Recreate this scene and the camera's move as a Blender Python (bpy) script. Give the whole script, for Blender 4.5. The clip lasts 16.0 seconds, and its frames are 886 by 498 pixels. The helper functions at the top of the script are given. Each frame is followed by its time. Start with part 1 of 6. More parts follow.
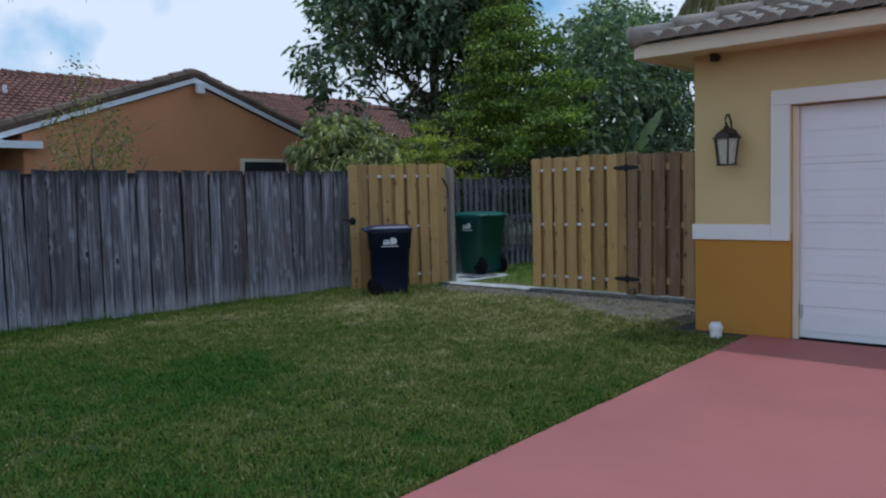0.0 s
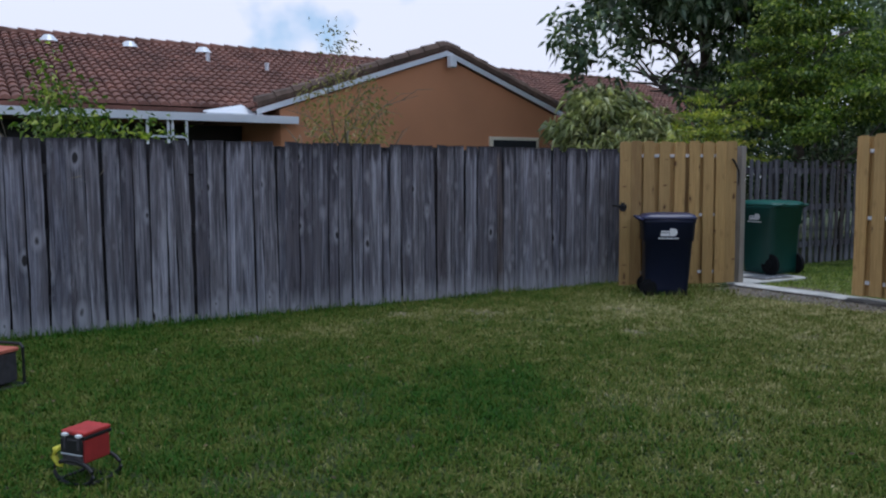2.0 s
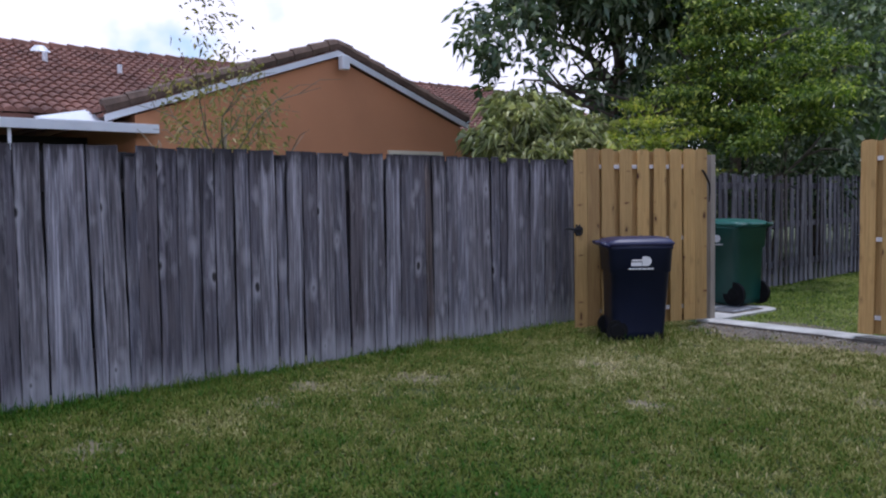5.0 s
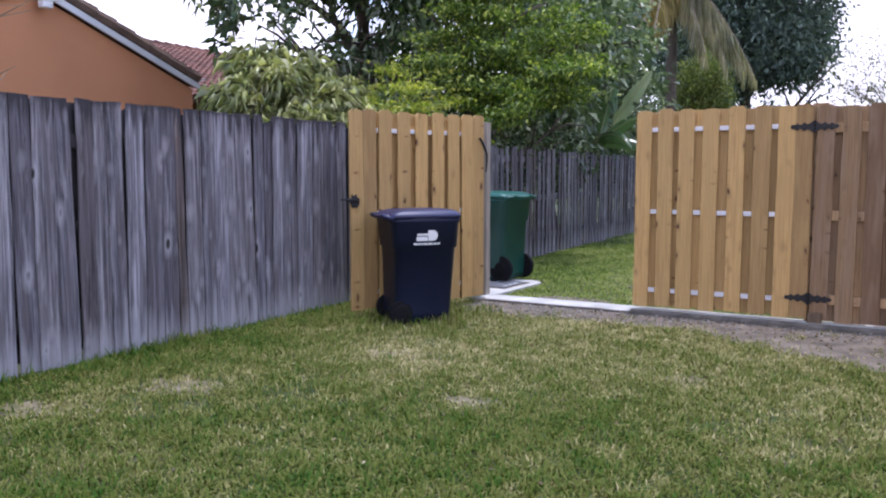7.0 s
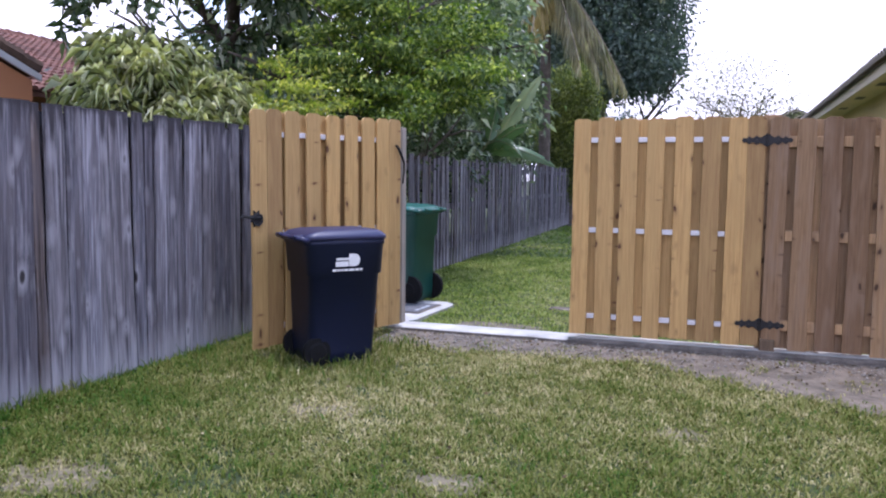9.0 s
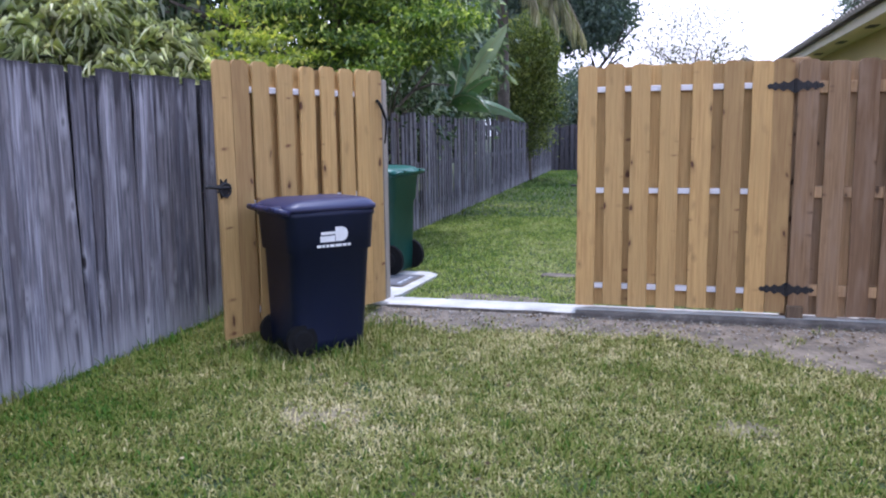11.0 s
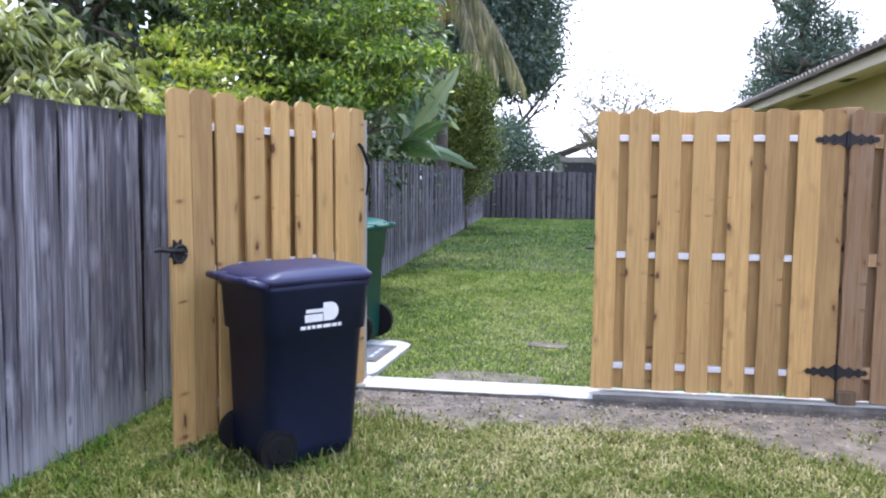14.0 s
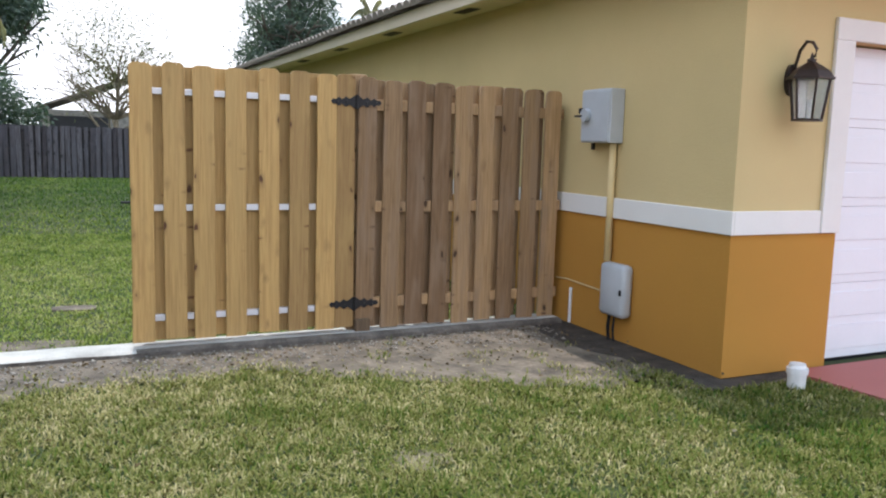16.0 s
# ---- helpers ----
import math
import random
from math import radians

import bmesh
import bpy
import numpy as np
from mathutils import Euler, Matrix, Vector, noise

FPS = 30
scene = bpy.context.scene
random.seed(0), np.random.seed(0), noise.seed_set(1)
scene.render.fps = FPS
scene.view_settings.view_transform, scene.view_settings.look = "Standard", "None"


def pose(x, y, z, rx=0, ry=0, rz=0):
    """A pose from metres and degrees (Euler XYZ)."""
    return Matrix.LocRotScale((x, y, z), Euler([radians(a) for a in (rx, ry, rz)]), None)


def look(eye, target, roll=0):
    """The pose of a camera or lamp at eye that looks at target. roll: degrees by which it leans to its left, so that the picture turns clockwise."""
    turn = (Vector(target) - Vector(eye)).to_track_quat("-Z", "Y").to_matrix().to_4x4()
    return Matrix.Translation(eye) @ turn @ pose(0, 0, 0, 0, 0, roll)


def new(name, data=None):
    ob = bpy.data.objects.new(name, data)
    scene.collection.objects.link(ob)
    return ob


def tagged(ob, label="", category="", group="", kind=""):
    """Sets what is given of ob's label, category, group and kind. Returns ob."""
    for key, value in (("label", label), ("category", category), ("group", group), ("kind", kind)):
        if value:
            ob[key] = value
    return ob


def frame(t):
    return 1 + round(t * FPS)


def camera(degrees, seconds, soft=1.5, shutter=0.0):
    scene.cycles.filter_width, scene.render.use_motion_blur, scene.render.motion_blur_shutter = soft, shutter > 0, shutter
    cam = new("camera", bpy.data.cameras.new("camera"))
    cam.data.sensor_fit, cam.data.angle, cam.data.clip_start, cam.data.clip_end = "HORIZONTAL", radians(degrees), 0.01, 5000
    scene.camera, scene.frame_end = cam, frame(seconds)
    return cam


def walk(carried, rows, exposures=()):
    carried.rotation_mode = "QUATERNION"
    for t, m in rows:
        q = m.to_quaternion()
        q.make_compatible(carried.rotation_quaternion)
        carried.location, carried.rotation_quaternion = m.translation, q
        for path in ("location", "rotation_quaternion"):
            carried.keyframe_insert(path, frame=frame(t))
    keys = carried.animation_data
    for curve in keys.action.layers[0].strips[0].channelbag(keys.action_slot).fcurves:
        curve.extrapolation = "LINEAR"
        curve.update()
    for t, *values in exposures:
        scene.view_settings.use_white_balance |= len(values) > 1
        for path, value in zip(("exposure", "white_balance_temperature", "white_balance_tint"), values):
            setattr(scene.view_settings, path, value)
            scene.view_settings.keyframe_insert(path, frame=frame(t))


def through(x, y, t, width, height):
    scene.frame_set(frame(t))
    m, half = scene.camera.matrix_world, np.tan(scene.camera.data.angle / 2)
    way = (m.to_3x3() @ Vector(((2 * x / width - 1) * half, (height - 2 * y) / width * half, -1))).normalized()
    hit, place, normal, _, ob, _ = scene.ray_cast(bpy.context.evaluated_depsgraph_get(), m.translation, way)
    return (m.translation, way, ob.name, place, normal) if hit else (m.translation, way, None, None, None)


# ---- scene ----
cam = camera(57.4, 16.0, soft=2.1)
PATH = [
    (0, (8.239, -9.235, 1.405), (6.89, -7.766, 1.268), -1.5),
    (0.5, (7.9, -9.127, 1.391), (6.459, -7.746, 1.27), -0.5),
    (1, (7.558, -9.037, 1.379), (6.112, -7.665, 1.224), -0.6),
    (1.5, (7.191, -8.855, 1.386), (5.626, -7.616, 1.256), -0.8),
    (2, (6.82, -8.646, 1.382), (5.117, -7.61, 1.213), -0.3),
    (2.5, (6.47, -8.57, 1.38), (4.892, -7.345, 1.282), -1.0),
    (3, (6.094, -8.384, 1.377), (4.486, -7.198, 1.294), -1.5),
    (5.5, (4.419, -7.742, 1.341), (2.983, -6.359, 1.189), -0.3),
    (6, (4.172, -7.753, 1.299), (3.093, -6.079, 1.116), -1.4),
    (6.5, (3.914, -7.562, 1.261), (2.884, -5.857, 1.085), -1.4),
    (7, (3.653, -7.36, 1.285), (2.664, -5.631, 1.1), -0.0),
    (7.5, (3.378, -7.223, 1.296), (2.568, -5.4, 1.158), -1.6),
    (8, (3.133, -7.123, 1.292), (2.408, -5.267, 1.116), -1.4),
    (8.5, (2.892, -6.915, 1.313), (2.12, -5.074, 1.196), -2.1),
    (9, (2.694, -6.724, 1.362), (2.037, -4.844, 1.186), 0.6),
    (11.5, (1.989, -5.969, 1.373), (1.512, -4.048, 1.087), -0.3),
    (12, (1.827, -5.809, 1.386), (1.457, -3.862, 1.115), 1.4),
    (12.5, (1.65, -5.71, 1.416), (1.303, -3.748, 1.236), -0.8),
    (13, (1.567, -5.616, 1.41), (1.252, -3.648, 1.245), -0.9),
    (13.5, (1.474, -5.412, 1.409), (1.148, -3.444, 1.275), -1.1),
    (14, (1.364, -5.264, 1.421), (1.041, -3.298, 1.246), 0.5),
    (14.5, (1.208, -5.208, 1.435), (1.176, -3.214, 1.279), -1.5),
    (15, (1.099, -5.219, 1.428), (1.224, -3.234, 1.221), 0.6),
    (15.5, (1.128, -5.299, 1.415), (1.487, -3.342, 1.214), 2.1),
    (16, (1.104, -5.455, 1.39), (1.949, -3.66, 1.136), 1.6),
]
EXPOSURES = [(0, -2.00, 5350, 10), (2, -1.90, 5600, 17), (3.2, -1.80, 5650, 20), (5.5, -1.38, 5700, 28), (6, -1.16, 5700, 30), (6.5, -0.84, 5750, 31), (7.3, -0.74, 5700, 31), (9, -0.66, 5600, 33),
             (11.5, -0.50, 5450, 29), (12.5, -0.28, 5450, 29), (14, -0.18, 5650, 25), (14.5, -0.24, 5850, 22), (15.4, -0.26, 5950, 19), (16, -0.64, 6150, 16)]
walk(cam, [(t, look(eye, target, roll)) for t, eye, target, roll in PATH], EXPOSURES)

# exposure, world and sun
scene.view_settings.exposure = 0.0
SUN_EL, SUN_AZ = 83.5, 8.0   # elevation; azimuth from +y towards +x
world = bpy.data.worlds.new("sky")
scene.world = world
world.use_nodes = True
wn, wl = world.node_tree.nodes, world.node_tree.links
wn.clear()
w_out = wn.new("ShaderNodeOutputWorld")
w_bg = wn.new("ShaderNodeBackground")
w_sky = wn.new("ShaderNodeTexSky")
w_sky.sky_type = "NISHITA"
w_sky.sun_disc = False
w_sky.sun_elevation = radians(SUN_EL)
w_sky.sun_rotation = radians(SUN_AZ)
w_sky.air_density, w_sky.dust_density = 1.0, 1.5
w_co = wn.new("ShaderNodeTexCoord")
w_no = wn.new("ShaderNodeTexNoise")
w_no.inputs["Scale"].default_value = 3.1
w_no.inputs["Detail"].default_value = 6.0
w_no.inputs["Roughness"].default_value = 0.5
w_rp = wn.new("ShaderNodeValToRGB")
w_rp.color_ramp.elements[0].position = 0.43
w_rp.color_ramp.elements[0].color = (0.2, 0.2, 0.2, 1)
w_rp.color_ramp.elements[1].position = 0.50
w_mx = wn.new("ShaderNodeMix")
w_mx.data_type = "RGBA"
w_mx.inputs[7].default_value = (26.5, 26.7, 27.0, 1)
w_mp = wn.new("ShaderNodeMapping")
w_mp.inputs["Location"].default_value = (0.45, 0.2, 0.0)
wl.new(w_co.outputs["Generated"], w_mp.inputs["Vector"])
wl.new(w_mp.outputs[0], w_no.inputs["Vector"])
w_sep = wn.new("ShaderNodeSeparateXYZ")
wl.new(w_co.outputs["Generated"], w_sep.inputs[0])
w_hor = wn.new("ShaderNodeMath")   # clouds stand closer together towards the horizon
w_hor.operation = "MULTIPLY_ADD"
w_hor.inputs[1].default_value = -0.22
w_hor.inputs[2].default_value = 0.085
wl.new(w_sep.outputs["Z"], w_hor.inputs[0])
w_add = wn.new("ShaderNodeMath")
wl.new(w_no.outputs["Fac"], w_add.inputs[0])
wl.new(w_hor.outputs[0], w_add.inputs[1])
wl.new(w_add.outputs[0], w_rp.inputs["Fac"])
wl.new(w_rp.outputs["Color"], w_mx.inputs[0])
w_gain = wn.new("ShaderNodeVectorMath")   # bright hazy blue between the clouds
w_gain.operation = "MULTIPLY"
w_gain.inputs[1].default_value = (2.0, 3.7, 3.9)
wl.new(w_sky.outputs["Color"], w_gain.inputs[0])
wl.new(w_gain.outputs[0], w_mx.inputs[6])
wl.new(w_mx.outputs[2], w_bg.inputs["Color"])
w_bg.inputs["Strength"].default_value = 0.12
wl.new(w_bg.outputs["Background"], w_out.inputs["Surface"])

sun = new("sun", bpy.data.lights.new("sun", "SUN"))
sun.data.energy = 5.0
sun.data.angle = radians(0.6)
sun.data.color = (1.0, 0.95, 0.86)
se, sa = radians(SUN_EL), radians(SUN_AZ)
sun.matrix_world = look((math.sin(sa) * math.cos(se) * 40, math.cos(sa) * math.cos(se) * 40, math.sin(se) * 40), (0, 0, 0))


# ---- materials ----
def nodes_of(name):
    m = bpy.data.materials.new(name)
    m.use_nodes = True
    nt = m.node_tree
    return m, nt, nt.nodes["Principled BSDF"]


def mapped(nt, scale, source="Object", rand=0.0):
    co = nt.nodes.new("ShaderNodeTexCoord")
    mp = nt.nodes.new("ShaderNodeMapping")
    mp.inputs["Scale"].default_value = scale
    nt.links.new(co.outputs[source], mp.inputs["Vector"])
    if rand:
        oi = nt.nodes.new("ShaderNodeObjectInfo")
        mu = nt.nodes.new("ShaderNodeVectorMath")
        mu.operation = "SCALE"
        mu.inputs[0].default_value = (1.0, 0.37, 1.7)
        nt.links.new(oi.outputs["Random"], mu.inputs["Scale"])
        sc = nt.nodes.new("ShaderNodeVectorMath")
        sc.operation = "SCALE"
        sc.inputs["Scale"].default_value = rand
        nt.links.new(mu.outputs[0], sc.inputs[0])
        nt.links.new(sc.outputs[0], mp.inputs["Location"])
    return mp.outputs["Vector"]


def noise_of(nt, vec, scale, detail=4.0, rough=0.55, distort=0.0):
    n = nt.nodes.new("ShaderNodeTexNoise")
    n.inputs["Scale"].default_value = scale
    n.inputs["Detail"].default_value = detail
    n.inputs["Roughness"].default_value = rough
    n.inputs["Distortion"].default_value = distort
    nt.links.new(vec, n.inputs["Vector"])
    return n.outputs["Fac"]


def ramp(nt, fac, stops):
    r = nt.nodes.new("ShaderNodeValToRGB")
    els = r.color_ramp.elements
    while len(els) < len(stops):
        els.new(0.5)
    for e, (p, c) in zip(els, stops):
        e.position = p
        e.color = (*c, 1) if len(c) == 3 else c
    nt.links.new(fac, r.inputs["Fac"])
    return r.outputs["Color"]


def mix(nt, kind, fac, a, b):
    m = nt.nodes.new("ShaderNodeMix")
    m.data_type, m.blend_type = "RGBA", kind
    for sock, v in ((m.inputs[0], fac), (m.inputs[6], a), (m.inputs[7], b)):
        if isinstance(v, (int, float)):
            sock.default_value = v
        elif isinstance(v, tuple):
            sock.default_value = (*v, 1)
        else:
            nt.links.new(v, sock)
    return m.outputs[2]


def bump(nt, bsdf, height, strength, dist=0.01):
    b = nt.nodes.new("ShaderNodeBump")
    b.inputs["Strength"].default_value = strength
    b.inputs["Distance"].default_value = dist
    nt.links.new(height, b.inputs["Height"])
    nt.links.new(b.outputs["Normal"], bsdf.inputs["Normal"])


def plain(name, color, rough=0.6, metal=0.0, vary=0.12, scale=3.0, fine=60.0, relief=0.1, source="Object"):
    """Paint, plastic, plaster, concrete: a colour with stains at two scales and fine relief."""
    m, nt, b = nodes_of(name)
    v = mapped(nt, (1, 1, 1), source)
    big, small = noise_of(nt, v, scale), noise_of(nt, v, fine, 3)
    lo = tuple(c * (1 - vary) for c in color)
    hi = tuple(min(1, c * (1 + vary)) for c in color)
    c1 = ramp(nt, big, [(0.3, lo), (0.7, hi)])
    c2 = ramp(nt, small, [(0.3, (1 - vary * 0.6,) * 3), (0.7, (1, 1, 1))])
    nt.links.new(mix(nt, "MULTIPLY", 1.0, c1, c2), b.inputs["Base Color"])
    b.inputs["Roughness"].default_value = rough
    b.inputs["Metallic"].default_value = metal
    if relief:
        bump(nt, b, small, relief, 0.01)
    return m


def timber(name, light, dark, knot, stain, knots=2.6, relief=0.35, rough=0.8, streak=0.5, spread=0.25, coarse=26.0, aged=0.0):
    """Sawn boards with upright grain, knots and stains, different on each board."""
    m, nt, b = nodes_of(name)
    v = mapped(nt, (1, 1, 1), "Object", 9.0)
    vg = mapped(nt, (coarse, coarse, 0.035 * coarse), "Object", 9.0)
    vs = mapped(nt, (7, 7, 1.0), "Object", 9.0)
    grain = noise_of(nt, vg, 3.0, 6, 0.65, 0.6)
    big = noise_of(nt, vs, 1.6, 3)
    col = ramp(nt, grain, [(0.36 if aged else 0.28, dark), (0.66 if aged else 0.62, light)])
    oi = nt.nodes.new("ShaderNodeObjectInfo")
    tones = [(0.0, (0.60, 0.46, 0.36)), (0.06, (0.55, 0.52, 0.57)), (0.3, (0.80, 0.79, 0.84)), (0.55, (1.05, 1.02, 1.02)), (0.8, (1.48, 1.48, 1.54)), (1.0, (0.60, 0.60, 0.69))]
    tone = ramp(nt, oi.outputs["Random"], tones if aged else [(0.0, (1 - spread * 1.2, 1 - spread * 1.3, 1 - spread * 1.3)), (0.45, (0.95, 0.95, 0.95)), (1.0, (1 + spread * 0.5, 1 + spread * 0.45, 1 + spread * 0.35))])
    col = mix(nt, "MULTIPLY", 1.0, col, tone)
    if aged:
        hair = noise_of(nt, mapped(nt, (75, 75, 1.9), "Object", 9.0), 1.0, 5, 0.7, 0.4)
        col = mix(nt, "MULTIPLY", 1.0, col, ramp(nt, hair, [(0.36, (0.45, 0.45, 0.47)), (0.56, (1.12, 1.12, 1.12))]))
    col = mix(nt, "MIX", ramp(nt, big, [(0.46, (0, 0, 0)), (0.64, (streak,) * 3)]), col, stain)
    if aged:
        # black rot that runs down from the board tops in tongues, pale scuffs lower down
        top = nt.nodes.new("ShaderNodeSeparateXYZ")
        nt.links.new(mapped(nt, (1, 1, 1), "Object"), top.inputs[0])
        hgt = nt.nodes.new("ShaderNodeMapRange")
        hgt.inputs["From Min"].default_value, hgt.inputs["From Max"].default_value = 1.30, 1.80
        nt.links.new(top.outputs["Z"], hgt.inputs["Value"])
        rot = nt.nodes.new("ShaderNodeMath")
        rot.operation = "MULTIPLY"
        nt.links.new(hgt.outputs[0], rot.inputs[0])
        nt.links.new(noise_of(nt, mapped(nt, (22, 22, 1.6), "Object", 9.0), 1.0, 3), rot.inputs[1])
        col = mix(nt, "MIX", ramp(nt, rot.outputs[0], [(0.31, (0, 0, 0)), (0.45, (aged,) * 3)]), col, (0.035, 0.03, 0.035))
        scuff = noise_of(nt, mapped(nt, (10, 10, 1.1), "Object", 9.0), 1.0, 6, 0.7)
        col = mix(nt, "MIX", ramp(nt, scuff, [(0.53, (0, 0, 0)), (0.66, (0.5, 0.5, 0.5))]), col, tuple(1.35 * c for c in light))
        col = mix(nt, "MIX", ramp(nt, hgt.outputs[0], [(0.90, (0, 0, 0)), (0.97, (0.7, 0.7, 0.7))]), col, (0.035, 0.03, 0.035))
        # feet of the boards bleached in ragged tongues
        foot = nt.nodes.new("ShaderNodeMapRange")
        foot.inputs["From Min"].default_value, foot.inputs["From Max"].default_value = 0.55, 0.0
        nt.links.new(top.outputs["Z"], foot.inputs["Value"])
        bleach = nt.nodes.new("ShaderNodeMath")
        bleach.operation = "MULTIPLY"
        nt.links.new(foot.outputs[0], bleach.inputs[0])
        nt.links.new(noise_of(nt, mapped(nt, (16, 16, 1.3), "Object", 9.0), 1.0, 4), bleach.inputs[1])
        col = mix(nt, "MIX", ramp(nt, bleach.outputs[0], [(0.22, (0, 0, 0)), (0.42, (0.55, 0.55, 0.55))]), col, tuple(1.35 * c for c in light))
    if not aged:
        # thin pitch streaks along the grain
        pitch = noise_of(nt, mapped(nt, (34, 34, 0.8), "Object", 9.0), 1.0, 2)
        col = mix(nt, "MIX", ramp(nt, pitch, [(0.66, (0, 0, 0)), (0.73, (0.5, 0.5, 0.5))]), col, tuple(0.5 * c for c in dark))
    def knot_field(scale, missing):
        """Distance from scattered knots, each with a size of its own; many are missing."""
        vk = mapped(nt, scale, "Object", 9.0)
        wob = nt.nodes.new("ShaderNodeTexNoise")
        wob.inputs["Scale"].default_value = 2.3
        nt.links.new(vk, wob.inputs["Vector"])
        add = nt.nodes.new("ShaderNodeVectorMath")
        add.operation = "MULTIPLY_ADD"
        add.inputs[1].default_value = (0.12, 0.12, 0.12) if aged else (0.35, 0.35, 0.35)
        nt.links.new(wob.outputs["Color"], add.inputs[0])
        nt.links.new(vk, add.inputs[2])
        vo = nt.nodes.new("ShaderNodeTexVoronoi")
        vo.inputs["Scale"].default_value = 1.0
        nt.links.new(add.outputs[0], vo.inputs["Vector"])
        vc = nt.nodes.new("ShaderNodeSeparateColor")
        nt.links.new(vo.outputs["Color"], vc.inputs[0])
        far = nt.nodes.new("ShaderNodeMath")
        far.operation = "MULTIPLY_ADD"
        far.inputs[1].default_value = missing
        nt.links.new(vc.outputs[0], far.inputs[0])
        nt.links.new(vo.outputs["Distance"], far.inputs[2])
        shift = nt.nodes.new("ShaderNodeMath")
        shift.operation = "SUBTRACT"
        shift.inputs[1].default_value = 0.055
        nt.links.new(far.outputs[0], shift.inputs[0])
        return shift.outputs[0]

    dist = knot_field((knots * 2.6, knots * 1.0, knots * 1.25), 0.26 if aged else 0.34)
    halo = ramp(nt, dist, [(0.10, (0.6, 0.6, 0.6)), (0.30, (0, 0, 0))])
    col = mix(nt, "MIX", halo, col, tuple((1.35 * q if aged else 0.75 * p) for p, q in zip(dark, light)))
    col = mix(nt, "MIX", ramp(nt, dist, [(0.06, (1, 1, 1)), (0.12, (0, 0, 0))]), col, knot)
    if not aged:
        # a few branch scars that lie across the board
        scar = knot_field((knots * 1.7, knots * 0.8, knots * 4.6), 0.75)
        col = mix(nt, "MIX", ramp(nt, scar, [(0.07, (0.9, 0.9, 0.9)), (0.15, (0.25, 0.25, 0.25)), (0.27, (0, 0, 0))]), col, tuple(1.6 * c for c in knot))
    nt.links.new(col, b.inputs["Base Color"])
    b.inputs["Roughness"].default_value = rough
    bump(nt, b, grain, relief, 0.004)
    return m


def leafy(name, dark, light, tip, through=0.35, rough=0.45, patch=1.2):
    """Foliage: each leaf its own green, some light passing through."""
    m, nt, b = nodes_of(name)
    ge = nt.nodes.new("ShaderNodeNewGeometry")
    v = mapped(nt, (1, 1, 1), "Object")
    big = noise_of(nt, v, patch, 3)
    c = ramp(nt, ge.outputs["Random Per Island"], [(0.0, dark), (0.75, light), (1.0, tip)])
    c = mix(nt, "MULTIPLY", 1.0, c, ramp(nt, big, [(0.32, (0.6, 0.66, 0.62)), (0.68, (1.2, 1.15, 1.0))]))
    nt.links.new(c, b.inputs["Base Color"])
    b.inputs["Roughness"].default_value = rough
    tr = nt.nodes.new("ShaderNodeBsdfTranslucent")
    nt.links.new(mix(nt, "MULTIPLY", 1.0, c, (1.3, 1.5, 0.6)), tr.inputs["Color"])
    ms = nt.nodes.new("ShaderNodeMixShader")
    ms.inputs[0].default_value = through
    nt.links.new(b.outputs[0], ms.inputs[1])
    nt.links.new(tr.outputs[0], ms.inputs[2])
    nt.links.new(ms.outputs[0], nt.nodes["Material Output"].inputs["Surface"])
    return m


M_GREY = timber("weathered_wood", (0.31, 0.300, 0.322), (0.075, 0.070, 0.078), (0.03, 0.026, 0.026), (0.12, 0.105, 0.115), 2.1, 1.0, 0.9, 0.75, 0.4, 10.0, 0.9)
# weathered wood darkened in colour for the shade behind the board gaps
M_GREYSHADE = timber("shaded_weathered_wood", (0.075, 0.07, 0.075), (0.022, 0.02, 0.022), (0.03, 0.03, 0.03), (0.07, 0.06, 0.065), 2.6, 0.8, 0.9, 0.8, 0.5)
M_PICKET = timber("silvered_wood", (0.24, 0.23, 0.245), (0.042, 0.039, 0.043), (0.04, 0.035, 0.035), (0.12, 0.11, 0.12), 3.2, 1.0, 0.9, 0.8, 0.55, 15.0, 0.5)
# far fence wood, made darker to stand for the shade of trees
M_FARW = timber("tree_shaded_wood", (0.15, 0.145, 0.165), (0.05, 0.046, 0.053), (0.03, 0.03, 0.03), (0.09, 0.08, 0.085), 2.6, 0.8, 0.9, 0.8, 0.5)
M_PINE = timber("new_pine", (0.54, 0.345, 0.128), (0.36, 0.21, 0.07), (0.085, 0.03, 0.010), (0.46, 0.30, 0.11), 3.6, 0.2, 0.65, 0.5, 0.32)
M_PINE2 = timber("aged_pine", (0.44, 0.285, 0.145), (0.25, 0.148, 0.066), (0.06, 0.03, 0.014), (0.29, 0.20, 0.13), 3.6, 0.3, 0.75, 0.6, 0.45)
M_STUB = timber("damp_pine", (0.16, 0.11, 0.065), (0.07, 0.045, 0.028), (0.03, 0.02, 0.012), (0.09, 0.07, 0.05), 3.0, 0.4, 0.85)
M_POST = timber("grey_post_wood", (0.34, 0.30, 0.25), (0.19, 0.16, 0.13), (0.08, 0.06, 0.05), (0.25, 0.22, 0.19), 2.0, 0.5, 0.9)
M_RAIL = plain("galvanised_rail", (0.70, 0.69, 0.71), 0.45, 0.15, 0.06, 8, 90, 0.03)
M_IRON = plain("black_iron", (0.018, 0.018, 0.02), 0.5, 0.3, 0.3, 20, 150, 0.15)
M_WALL = plain("cream_stucco", (0.62, 0.485, 0.24), 0.9, 0, 0.05, 0.9, 110, 0.35)
M_OCHRE = plain("ochre_stucco", (0.48, 0.232, 0.036), 0.9, 0, 0.07, 0.9, 110, 0.35)
